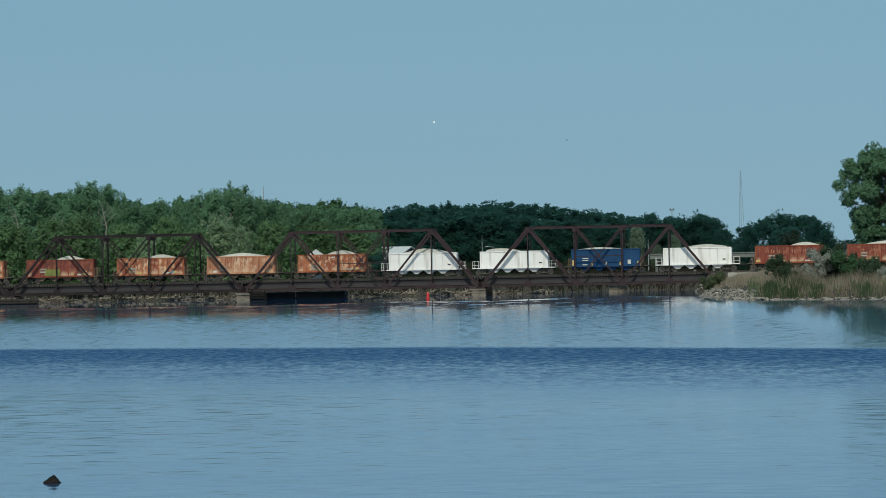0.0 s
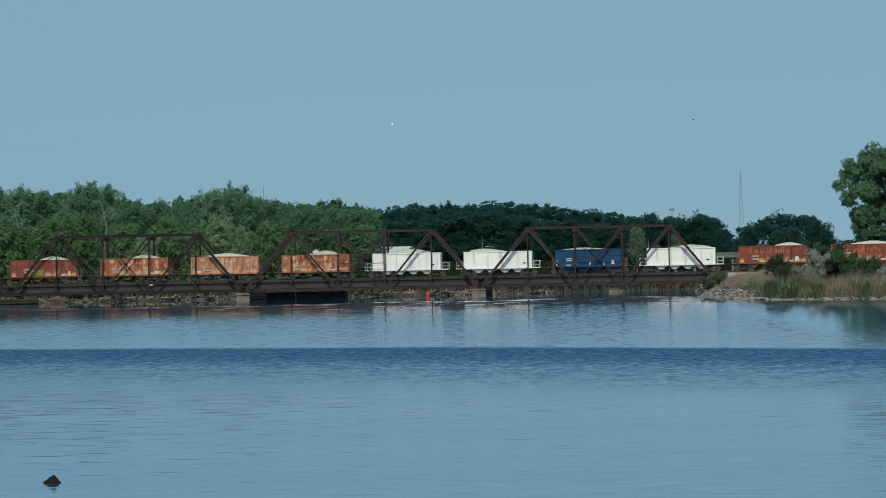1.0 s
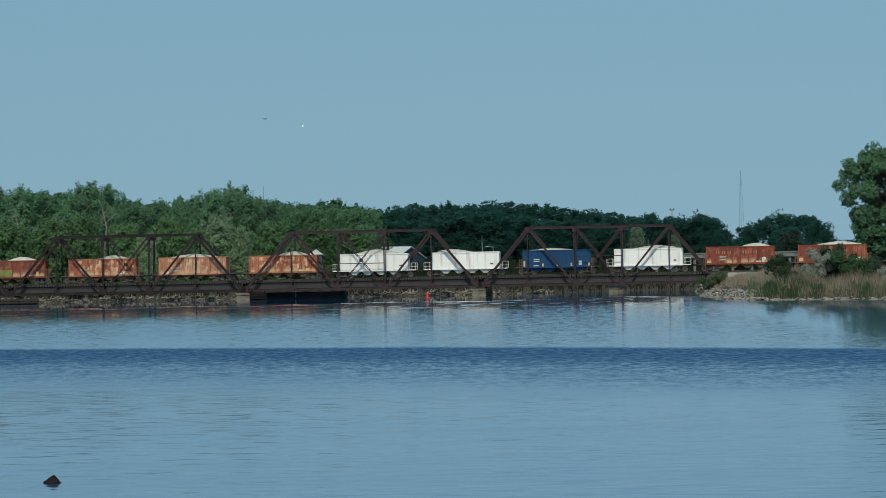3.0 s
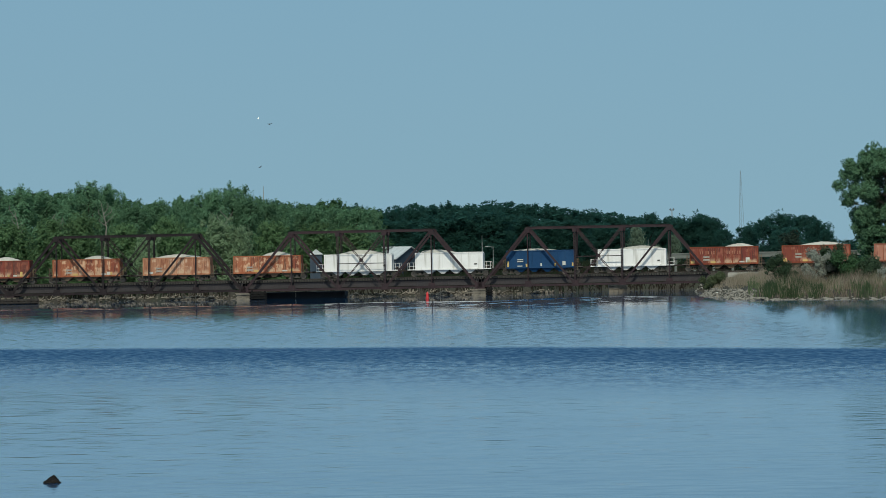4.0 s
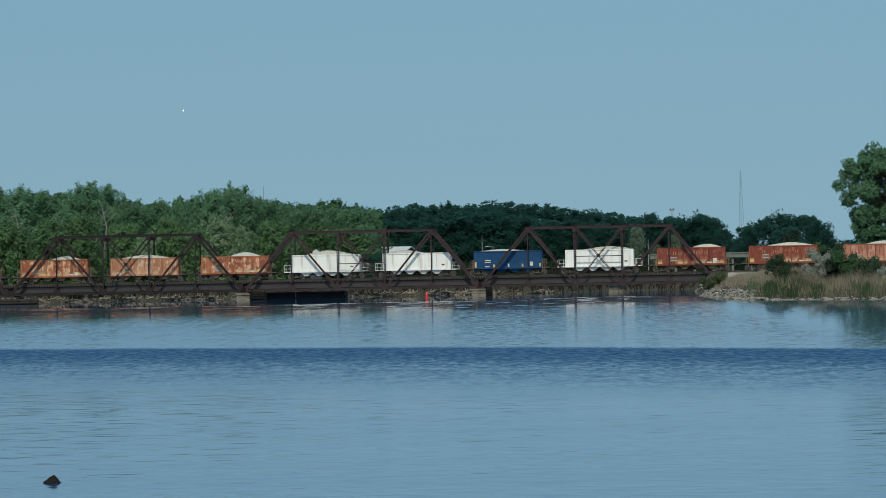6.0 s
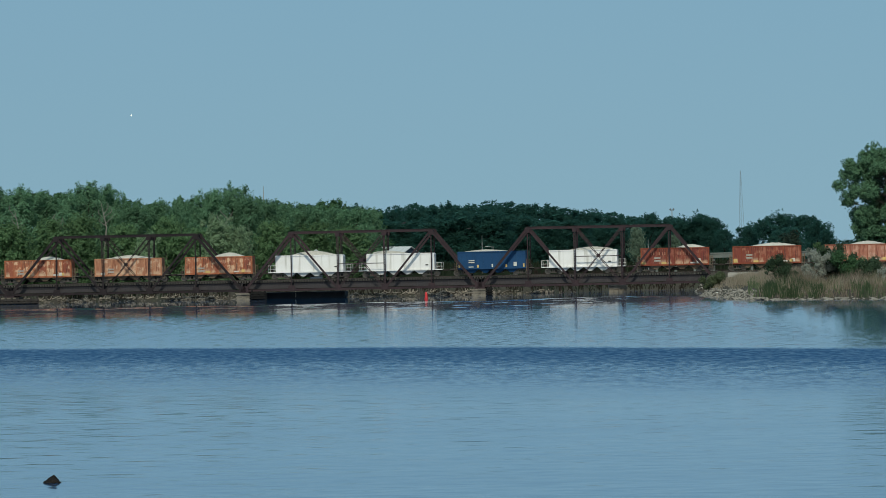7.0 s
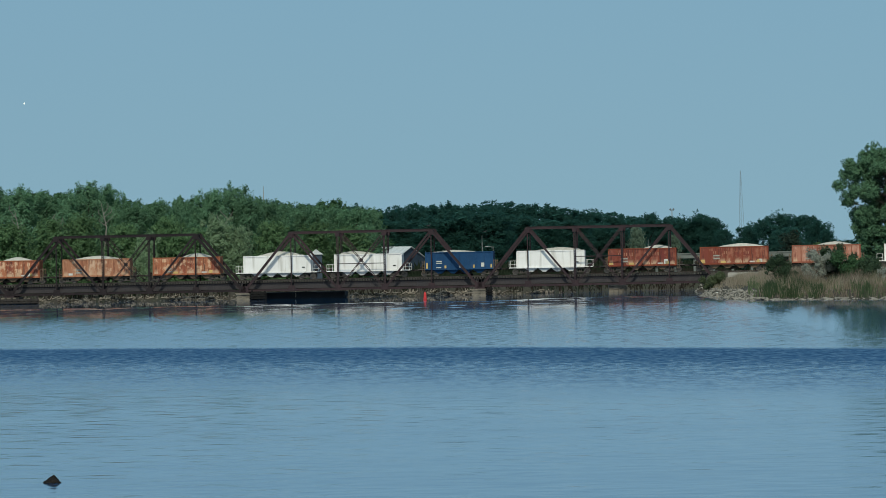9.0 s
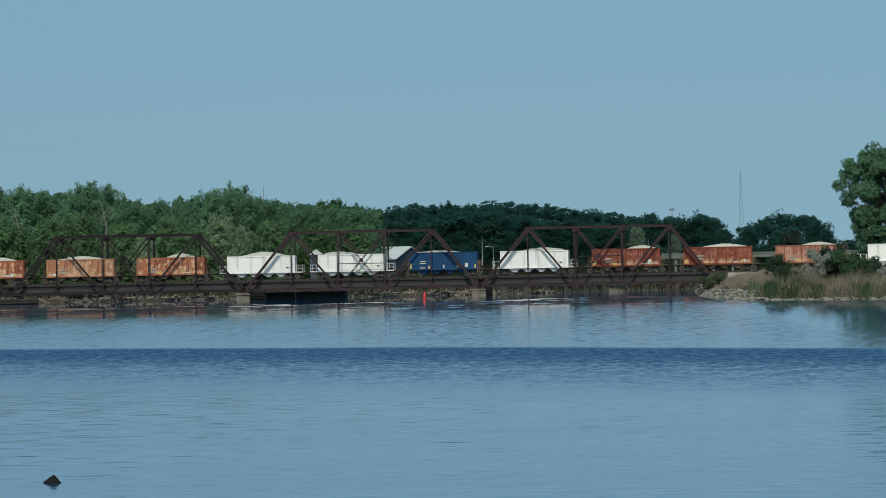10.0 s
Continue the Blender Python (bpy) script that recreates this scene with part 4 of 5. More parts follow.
# ---- trees ----
def leaf_cloud(lobes, count, size, seed, flat=0.6, sprays=1500, reach=0.55, face=0.6, inner=0.14, uneven=0.2):
    """Many small pointed leaves set along sprays that grow out and up from the uneven shells of overlapping lobes, with broader ones deep inside."""
    rng = np.random.default_rng(seed)
    lob = np.array(lobes)
    wgt = lob[:, 3] * lob[:, 4]
    li = rng.choice(len(lob), sprays, p=wgt / wgt.sum())
    kd = rng.normal(size=(sprays, 3)) + np.array([0, 0, 0.12])
    kd /= np.linalg.norm(kd, axis=1)[:, None]
    rad = np.stack([lob[li, 3], lob[li, 3], lob[li, 4]], 1)
    kc = lob[li, :3] + kd * rad
    relief = np.zeros(sprays)
    for wave in (1.6, 2.3, 3.2, 4.6):
        for _ in range(3):
            w = rng.normal(size=3)
            relief += np.sin(kc @ (w / np.linalg.norm(w) * wave) + rng.uniform(0, 6.283)) * 0.7 / wave
    kc = kc + kd * rad * (uneven * relief - rng.uniform(0.0, 0.35, sprays) ** 1.4)[:, None]
    grow = kd * 0.6 + np.array([0, 0, 0.65]) + rng.normal(size=(sprays, 3)) * 0.35
    grow *= (reach * rng.uniform(0.4, 1.3, sprays) / np.linalg.norm(grow, axis=1))[:, None]
    idx = rng.integers(0, sprays, count)
    deep = rng.random(count) < inner
    d = rng.normal(size=(count, 3))
    along = rng.random(count)
    c = kc[idx] + grow[idx] * (along - 0.35)[:, None] + d * (reach * 0.24 * (1.15 - along))[:, None]
    dn = d / np.linalg.norm(d, axis=1)[:, None]
    heart = lob[li[idx], :3] + dn * rad[idx] * rng.uniform(0.15, 0.6, count)[:, None]
    c[deep] = heart[deep]
    nrm = kd[idx] * face + dn * 0.5 + rng.normal(size=(count, 3)) * 0.3 + np.array([0, 0, 0.4 if face > 0.3 else 0.15])
    nrm /= np.linalg.norm(nrm, axis=1)[:, None]
    a = np.cross(nrm, rng.normal(size=(count, 3)))
    a /= np.linalg.norm(a, axis=1)[:, None]
    b = np.cross(nrm, a)
    s = size * (rng.uniform(0.5, 1.35, count) * np.where(deep, 2.4, 1.0))[:, None]
    verts = np.stack([c - a * s - b * s * flat, c - a * s + b * s * flat, c + a * s], 1).reshape(-1, 3)
    me = bpy.data.meshes.new("crown")
    me.vertices.add(len(verts))
    me.vertices.foreach_set("co", verts.astype(np.float32).ravel())
    me.loops.add(count * 3)
    me.loops.foreach_set("vertex_index", np.arange(count * 3, dtype=np.int32))
    me.polygons.add(count)
    me.polygons.foreach_set("loop_start", np.arange(count, dtype=np.int32) * 3)
    me.update(calc_edges=True)
    return me


def make_tree(kind, height, spread, leaf, seed, count, size, skirt, sprays, reach, face, shoots, puff, bark, uneven):
    rnd = random.Random(seed)
    root = empty(kind)
    bm = bmesh.new()
    tube(bm, (0, 0, -0.5), (0.15, 0.1, height * 0.35), 0.02 * height, 0.014 * height, 8)
    tube(bm, (0.15, 0.1, height * 0.35), (0, 0.1, height * 0.82), 0.014 * height, 0.004 * height, 7)
    lobes = []
    n = 16
    for k in range(n):
        h = skirt + (0.88 - skirt) * (k + rnd.random()) / n
        q = (h - skirt) / (0.95 - skirt)
        env = spread * (0.72 + 0.28 * math.sin(math.pi * min(1, q * 1.1))) * (1 - max(0, q - 0.6) ** 1.5 * 1.6)
        a = k * 2.4 + rnd.uniform(-0.5, 0.5)
        r = spread * rnd.uniform(*puff)
        rr = max(0.1, env - r) * rnd.uniform(0.6, 1.05)
        p = Vector((rr * math.cos(a), rr * math.sin(a), h * height))
        lobes.append((p.x, p.y, p.z, r, r * rnd.uniform(0.75, 1.1)))
        base = (0.1, 0.1, height * max(0.12, h - 0.2))
        tube(bm, base, p, 0.006 * height, 0.002 * height, 5)
    # upright leading shoots give the feathered top
    for k in range(shoots):
        a, rr = rnd.uniform(0, 6.283), spread * rnd.uniform(0.0, 0.75)
        top = height * rnd.uniform(0.84, 0.97) * (1 - 0.12 * (rr / spread) ** 2)
        lobes.append((rr * math.cos(a), rr * math.sin(a), top, spread * rnd.uniform(0.06, 0.16), height * rnd.uniform(0.03, 0.06)))
    part("trunk", bm, bark or BARK, root)
    me = leaf_cloud(lobes, count, size, seed, 0.6, sprays, reach, face, 0.14, uneven)
    me.materials.append(leaf)
    crown = new("crown", me)
    crown.parent = root
    return root


def plant(x, y, z, height, spread, turn, proto_size):
    s = spread / proto_size[1]
    m = Matrix.Translation((x, y, z)) @ Matrix.Rotation(turn, 4, "Z") @ Matrix.Diagonal((s, s, height / (0.955 * proto_size[0]), 1))
    return m


def grove(kind, label, category, group, leaf, size, variants, rows, count, leaf_size, seed, skirt=0.12, sprays=1500, reach=0.6, face=0.6, shoots=14, puff=(0.34, 0.5), bark=None, uneven=0.2):
    """Trees of one kind: rows of x, y, top height and crown radius, on a few built forms."""
    protos = [make_tree(kind, size[0], size[1], leaf, seed + k, count, leaf_size, skirt, sprays, reach, face, shoots, puff, bark, uneven) for k in range(variants)]
    for p in protos:
        tagged(p, label, category, group)
    rnd = random.Random(seed)
    for k, (x, y, top, rad) in enumerate(rows):
        z = float(land_height(np.array([float(x)]), np.array([float(y)]))[0])
        z = max(z, 0.2)
        p = protos[k % variants]
        m = plant(x, y, z, top - z, rad, rnd.uniform(0, 6.283), size)
        if k < variants:
            p.matrix_basis = m
        else:
            copy_thing_at(p, m)


def copy_thing_at(ob, m):
    made = copy_thing(ob, Matrix.Identity(4))
    made.matrix_basis = m
    return made


LEFT_TREES = [(-69.0, 850, 17.3, 5.5), (-63.9, 846, 17.1, 4.6), (-60.4, 850, 16.2, 4.4), (-56.4, 842, 16.2, 3.5), (-53.6, 846, 17.6, 4.2), (-50.5, 850, 17.1, 3.5), (-46.4, 846, 14.4, 3.8), (-42.8, 850, 14.8, 3.8), (-39.5, 842, 15.0, 2.9), (-37.6, 850, 14.1, 2.9), (-34.8, 846, 16.1, 3.8), (-32.2, 852, 17.1, 4.2), (-29.3, 848, 15.4, 3.5), (-27.0, 855, 14.8, 3.5), (-24.6, 860, 13.9, 3.3), (-22.1, 866, 14.1, 3.5), (-19.4, 862, 13.5, 3.5), (-16.4, 866, 13.6, 3.9), (-13.3, 862, 13.3, 4.1), (-11.2, 868, 13.0, 2.7)]
BACK_TREES = [(-68.5, 866, 16.1, 5.3), (-63.1, 864, 16.4, 5.3), (-58.9, 866, 16.6, 5.3), (-53.4, 862, 16.7, 5.3), (-48.8, 866, 15.0, 4.7), (-45.2, 864, 14.6, 4.7), (-39.6, 866, 14.5, 4.7), (-36.2, 868, 15.5, 4.7), (-30.9, 866, 15.4, 4.7), (-25.9, 876, 14.0, 4.8), (-21.1, 878, 13.7, 4.8), (-15.4, 880, 13.4, 4.8), (-11.8, 880, 12.9, 4.2), (-18.4, 945, 15.3, 3.9), (-20.9, 948, 15.2, 3.2)]
LEFT_LOW = [(-64.4, 834, 11.5, 4.6), (-58.4, 833, 11.8, 4.0), (-54.4, 836, 12.6, 4.0), (-48.0, 835, 11.2, 4.0), (-41.1, 833, 11.9, 4.0), (-37.3, 832, 10.1, 3.4), (-25.8, 840, 11.2, 4.0), (-19.2, 850, 10.7, 4.1), (-14.0, 848, 10.1, 4.6), (-68.8, 836, 12.4, 4.6)]
RIGHT_CLUMP = [(49.1, 900, 9.2, 2.8), (51.9, 905, 10.2, 3.7), (55.4, 910, 11.0, 4.1), (58.4, 905, 10.8, 3.7), (60.4, 900, 9.9, 3.1), (61.5, 895, 8.4, 2.4), (55.1, 890, 8.9, 4.3), (65.2, 900, 6.8, 3.7), (43.8, 950, 11.4, 3.9), (46.0, 948, 10.9, 3.2), (47.7, 945, 9.0, 2.3), (40.6, 950, 10.8, 3.6), (38.9, 955, 11.3, 3.3), (35.5, 955, 11.8, 3.6)]
WILLOWS = [(-33.1, 833, 11.9, 4.3), (-30.2, 832, 10.4, 2.8), (-44.0, 830, 9.4, 2.8)]
BLOSSOM_TREES = [(30.6, 880, 9.6, 1.9), (36.6, 880, 8.2, 1.4), (33.6, 878, 6.6, 1.3)]
grove("cottonwood_tree", "tall fresh green cottonwood on the far shore", "tree", "trees of the far shore", LEAF_BRIGHT, (17, 4.5), 6, LEFT_TREES, 27000, 0.12, 40, 0.1, 2200)
grove("cottonwood_tree", "tall green cottonwood in the second row of the shore wood", "tree", "trees of the far shore", LEAF_OAK, (17, 4.5), 3, BACK_TREES, 11000, 0.18, 50, 0.1, 1200, 0.8)
grove("shore_tree", "small leafy green tree on the far shore", "tree", "small trees of the far shore", LEAF_FRESH, (9, 3.4), 3, LEFT_LOW, 18000, 0.105, 60, 0.05, 1500, 0.45)
grove("willow_tree", "pale silvery green willow on the far shore", "tree", "willows of the far shore", LEAF_PALE, (9, 3.2), 2, WILLOWS, 18000, 0.095, 70, 0.05, 1500, 0.45)

grove("blossom_tree", "small pale grey-green tree in blossom before the wood", "tree", "blossoming trees before the wood", LEAF_GREY, (9, 3.2), 1, BLOSSOM_TREES, 9000, 0.11, 75, 0.3, 700, 0.5)


def wood_rows():
    """Dense wood beyond the bridge: canopy profile along x, three staggered rows."""
    px = (-40, -12, -4, 8, 18, 24, 33, 40, 46, 52, 57)
    pz = (15.2, 13.9, 14.0, 14.7, 13.7, 13.0, 11.5, 10.3, 9.4, 5.6, 5.5)
    rnd = random.Random(5)
    rows = []
    for depth, drop, step in ((962, 2.0, 4.6), (984, 0.0, 3.4)):
        x = -34.0
        while x < 59.5:
            t = float(np.interp(x * 975 / depth, px, pz))
            rows.append((x, depth + rnd.uniform(-5, 5), t - drop + rnd.uniform(-0.2, 0.5), rnd.uniform(3.9, 5.2)))
            x += step * rnd.uniform(0.75, 1.2)
    return rows


grove("wood_tree", "broadleaf tree in the dense distant wood, leaves toned for cloud shade", "tree", "trees of the distant wood", LEAF_SHADED, (17, 4.0), 5, wood_rows(), 15500, 0.18, 80, 0.06, 3200, 0.45, 0.12, 12, (0.42, 0.58), BARK_DARK, 0.08)
grove("clump_tree", "dark green round-headed tree beyond the railway", "tree", "clump of trees beyond the railway", LEAF_SHADED, (14, 5.0), 3, RIGHT_CLUMP, 19500, 0.15, 90, 0.08, 1700, 0.75, 0.3, 20, (0.28, 0.44), BARK_DARK, 0.3)


def big_tree(x, y, z):
    """Large cottonwood with an open lobed crown beside the embankment."""
    rnd = random.Random(21)
    root = empty("cottonwood_tree", Matrix.Translation((x, y, z)))
    bm = bmesh.new()
    tube(bm, (0, 0, -0.5), (0.2, 0, 6), 0.5, 0.36, 10)
    tube(bm, (0.2, 0, 6), (0, 0.2, 16), 0.36, 0.08, 8)
    lobes = []
    for h, r in ((3.4, 4.6), (4.8, 5.2), (6.0, 5.6), (7.4, 6.3), (8.6, 6.8), (9.8, 7.0), (11.2, 7.6), (12.6, 8.0), (13.8, 8.3), (15, 7.6), (16.0, 6.2), (16.9, 4.8), (17.5, 3.2)):
        for k in range(21):
            a = rnd.uniform(0, 6.283)
            rr = (0.96 * r - 0.6) * rnd.uniform(0.1, 1.0) ** 0.6
            p = (rr * math.cos(a), rr * math.sin(a), h + rnd.uniform(-0.8, 0.8))
            s = rnd.uniform(0.6, 1.2)
            lobes.append((*p, s, s * rnd.uniform(0.7, 1.0)))
            tube(bm, (0.1, 0.1, h - 2.2), p, 0.035, 0.012, 5)
    part("trunk", bm, BARK, root)
    me = leaf_cloud(lobes, 190000, 0.12, 22, 0.65, 12000, 0.55, 0.5, 0.06)
    me.materials.append(LEAF_BRIGHT)
    crown = new("crown", me)
    crown.parent = root
    return tagged(root, "large full-leaved green cottonwood beside the railway", "tree")


big_tree(65.0, 818, 1.5)


def dead_tree(x, y, top, seed):
    """Bare pale trunk with a few forked limbs standing among the leaves."""
    rnd = random.Random(seed)
    z = max(0.3, float(land_height(np.array([x]), np.array([y]))[0]))
    root = empty("dead_tree", Matrix.Translation((x, y, z)))
    h = top - z
    bend = Vector((rnd.uniform(-1.0, 1.0), 0, h * 0.7))
    tip = Vector((rnd.uniform(-1.6, 1.6), 0, h))
    bm = bmesh.new()
    tube(bm, (0, 0, -0.3), bend, 0.15, 0.09, 7)
    tube(bm, bend, tip, 0.09, 0.03, 7)
    part("trunk", bm, DEADWOOD, root)
    for k in range(5):
        p = bend.lerp(tip, rnd.uniform(0.0, 0.7))
        q = p + Vector((rnd.choice((-1, 1)) * rnd.uniform(0.5, 1.2), rnd.uniform(-0.4, 0.1), rnd.uniform(0.5, 1.4)))
        bm = bmesh.new()
        tube(bm, p, q, 0.06, 0.035, 5)
        tube(bm, q, q + Vector((rnd.uniform(-0.4, 0.4), 0, rnd.uniform(0.4, 0.8))), 0.035, 0.012, 5)
        part("limb", bm, DEADWOOD, root)
    tagged(root, "bare silver-grey dead tree among the shore trees", "tree", "dead trees of the far shore")


for dead_k, (dead_x, dead_y, dead_top) in enumerate([(-63.8, 839.5, 13.9), (-57.9, 838.5, 12.7), (-51.7, 843.5, 15.0), (-32.9, 839.0, 13.0)]):
    dead_tree(dead_x, dead_y, dead_top, 300 + dead_k)


def bare_bush(x, y, z, height, spread, seed):
    """Fan of thin leafless stems, each forked near its tip."""
    rnd = random.Random(seed)
    root = empty("bare_bush", Matrix.Translation((x, y, z)))
    for k in range(20):
        a, lean = rnd.uniform(0, 6.283), rnd.uniform(0.1, 1.0)
        tip = Vector((spread * lean * math.cos(a), spread * lean * math.sin(a), height * rnd.uniform(0.75, 1.0) * (1 - 0.2 * lean)))
        fork = tip * 0.62 + Vector((0, 0, 0.1 * height))
        bm = bmesh.new()
        tube(bm, (0.1 * math.cos(a), 0.1 * math.sin(a), -0.2), fork, 0.045, 0.022, 5)
        tube(bm, fork, tip, 0.022, 0.01, 5)
        tube(bm, fork, tip + Vector((rnd.uniform(-0.5, 0.5), rnd.uniform(-0.5, 0.5), -0.3)), 0.018, 0.008, 5)
        part("stem", bm, DEADWOOD, root)
    tagged(root, "leafless pale twiggy bush between the trees", "shrub")


bare_bush(59.6, 830, 1.8, 6.2, 1.7, 61)


# ---- shrubs, reeds and stones of the point ----
def shrub(name, label, leaf, x, y, w, h, seed, count=3500, size=0.12, base=None):
    rnd = random.Random(seed)
    z = base if base is not None else float(land_height(np.array([float(x)]), np.array([float(y)]))[0])
    root = empty(name, Matrix.Translation((x, y, z)))
    bm = bmesh.new()
    lobes = []
    for k in range(18):
        a, rr, hh = rnd.uniform(0, 6.283), w * rnd.uniform(0.1, 0.85), h * (0.08 + 0.75 * ((k + 0.5) / 18))
        p = (rr * math.cos(a), rr * math.sin(a), hh)
        r = w * rnd.uniform(0.2, 0.36)
        lobes.append((*p, r, min(r, h * 0.3)))
        tube(bm, (0.1 * math.cos(a), 0.1 * math.sin(a), -0.2), p, 0.05, 0.015, 5)
    part("stem", bm, BARK, root)
    me = leaf_cloud(lobes, 2 * count, 0.72 * size, seed, 0.6, count // 6, 0.35)
    me.materials.append(leaf)
    crown = new("crown", me)
    crown.parent = root
    tagged(root, label, "shrub")


shrub("shrub", "rounded olive-green shrub at the bridge end", LEAF_OLIVE, 34.3, 706, 1.8, 2.6, 200, 9000, 0.11, 0.32)
shrub("shrub", "dark green shrub on the embankment", LEAF_DULL, 39.7, 650, 2.2, 5.0, 201, 6000, 0.11, 0.61)
shrub("shrub", "grey blossoming shrub above the reeds", BLOSSOM, 43.6, 650, 1.9, 4.5, 202, 6500, 0.11, 1.53)
shrub("shrub", "grey blossoming shrub above the reeds", BLOSSOM, 45.4, 655, 1.3, 4.5, 203, 4500, 0.11, 1.79)
shrub("shrub", "green shrub above the reeds", LEAF_OAK, 47.2, 648, 1.9, 4.4, 204, 7500, 0.11, 1.26)
shrub("shrub", "dark green shrub on the embankment", LEAF_DULL, 50.0, 646, 2.2, 3.9, 205, 6500, 0.11, 0.96)
shrub("shrub", "broad dark green shrub above the reeds", LEAF_DULL, 46.0, 652, 2.6, 5.2, 208, 9000, 0.11, 1.4)
shrub("shrub", "yellow-green bush behind the railway", LEAF_FRESH, 55.7, 826, 1.3, 5.4, 210, 2500, 0.12, 2.0)
shrub("shrub", "dull grey-green twiggy bush before the dark clump of trees", TWIG, 55.3, 878, 3.0, 7.0, 211, 5000, 0.14, 2.2)
shrub("sapling", "sparse dark sapling beside the railway", LEAF_SHADED, -9.6, 822, 2.1, 5.6, 209, 1900, 0.17, 1.3)
shrub("shrub", "small green bush by the water", REED_GREEN, 46.9, 640, 1.3, 1.9, 206, 3000, 0.11, 0.02)
shrub("shrub", "grey twiggy bush on the point", BLOSSOM, 50.7, 640, 1.6, 2.7, 207, 3000, 0.11, 0.79)


def reeds(name, label, leaf, region, count, hmin, hmax, width, seed, slant=0.0, low=0.05):
    """Upright blades in tufts over a stretch of the bank."""
    rng = np.random.default_rng(seed)
    x = rng.uniform(region[0], region[1], count * 3)
    y = rng.uniform(region[2], region[3], count * 3)
    tuft = np.sin(x * 1.7 + seed) * np.sin(y * 0.6 + seed * 2) + 0.6 * np.sin(x * 4.1)
    z = land_height(x, y)
    keep = (z > low) & ((x > slant * y) | (slant == 0.0)) & (rng.random(len(x)) < 0.45 + 0.4 * tuft)
    x, y, z, tuft = (q[keep][:count] for q in (x, y, z, tuft))
    n = len(x)
    mound = np.sin(x * 0.9 + seed) * np.sin(x * 0.37 + y * 0.11 + seed)
    h = rng.uniform(hmin, hmax, n) * (0.85 + 0.15 * tuft + 0.3 * mound)
    lean = rng.normal(size=(n, 2)) * 0.2 * h[:, None]
    ang = rng.uniform(-0.9, 0.9, n)
    wx, wy = np.cos(ang) * width, np.sin(ang) * width
    p0 = np.stack([x - wx, y - wy, z - 0.05], 1)
    p1 = np.stack([x + wx, y + wy, z - 0.05], 1)
    p2 = np.stack([x + wx * 0.8 + lean[:, 0] * 0.4, y + wy * 0.8 + lean[:, 1] * 0.4, z + h * 0.6], 1)
    p3 = np.stack([x + lean[:, 0], y + lean[:, 1], z + h], 1)
    p4 = np.stack([x - wx * 0.8 + lean[:, 0] * 0.4, y - wy * 0.8 + lean[:, 1] * 0.4, z + h * 0.6], 1)
    verts = np.stack([p0, p1, p2, p3, p4], 1).reshape(-1, 3)
    me = bpy.data.meshes.new(name)
    faces = (np.arange(n)[:, None] * 5 + np.arange(5)[None, :]).tolist()
    me.from_pydata(verts.tolist(), [], faces)
    me.materials.append(leaf)
    tagged(new(name, me), label, "reeds", kind="stuff")


reeds("dry_reeds", "dry tan reeds covering the low point", REED_TAN, (34, 74, 626, 745), 37000, 0.5, 1.7, 0.018, 4, 0.0566, 0.18)
reeds("twig_reeds", "tall brown twiggy reeds on the point", REED_BROWN, (40, 74, 636, 700), 40000, 1.0, 2.4, 0.011, 15, 0.0585, 0.3)
reeds("leafy_weeds", "low olive weeds among the reeds", LEAF_OLIVE, (35, 74, 605, 700), 9000, 0.3, 1.1, 0.05, 23, 0.0545, 0.15)
reeds("dry_grass", "short dry grass along the shore of the point", REED_BROWN, (42, 62, 600, 640), 7000, 0.3, 1.0, 0.02, 37, 0.0566, 0.12)
reeds("tall_weeds", "dull green weeds standing among the dry reeds", LEAF_DULL, (40, 74, 640, 690), 6000, 0.9, 2.0, 0.035, 41, 0.0585, 0.3)
reeds("undergrowth", "dark green undergrowth below the distant wood", GRASS_SHADED, (-25, 62, 898, 935), 9000, 1.0, 2.3, 0.13, 17)
reeds("green_reeds", "fresh green reeds along the water's edge", REED_GREEN, (35, 43, 600, 644), 7500, 0.6, 1.5, 0.03, 7, 0.0566, 0.16)
reeds("green_reeds", "fresh green reeds along the water's edge", REED_GREEN, (46, 47.7, 600, 640), 1300, 0.5, 1.3, 0.03, 8, 0.0566, 0.16)
reeds("slope_grass", "dry grass on the embankment slope", REED_TAN, (33, 70, 680, 789), 22000, 0.35, 1.0, 0.025, 12, 0.0, 0.85)
# added bank cover whose dark colour carries the shade under the bridge
reeds("bank_brush", "brush along the far bank, its brown darkened for shade", BRUSH, (-110, 38, 806, 830), 15000, 0.25, 0.85, 0.055, 19, 0.0, 0.25)
reeds("cove_brush", "brush round the small cove by the abutment, darkened for shade", BRUSH, (12, 46, 818, 872), 10000, 0.3, 1.0, 0.06, 31, 0.0, -0.1)
reeds("bank_scrub", "low scrub on the flat behind the bank, darkened for shade", GRASS_SHADED, (-95, 50, 816, 866), 14000, 0.35, 1.1, 0.09, 29, 0.0, 0.6)
reeds("bank_grass", "grass and weeds on the far bank", GRASS_SHADED, (-110, 36, 812, 850), 6000, 0.25, 0.7, 0.06, 9)


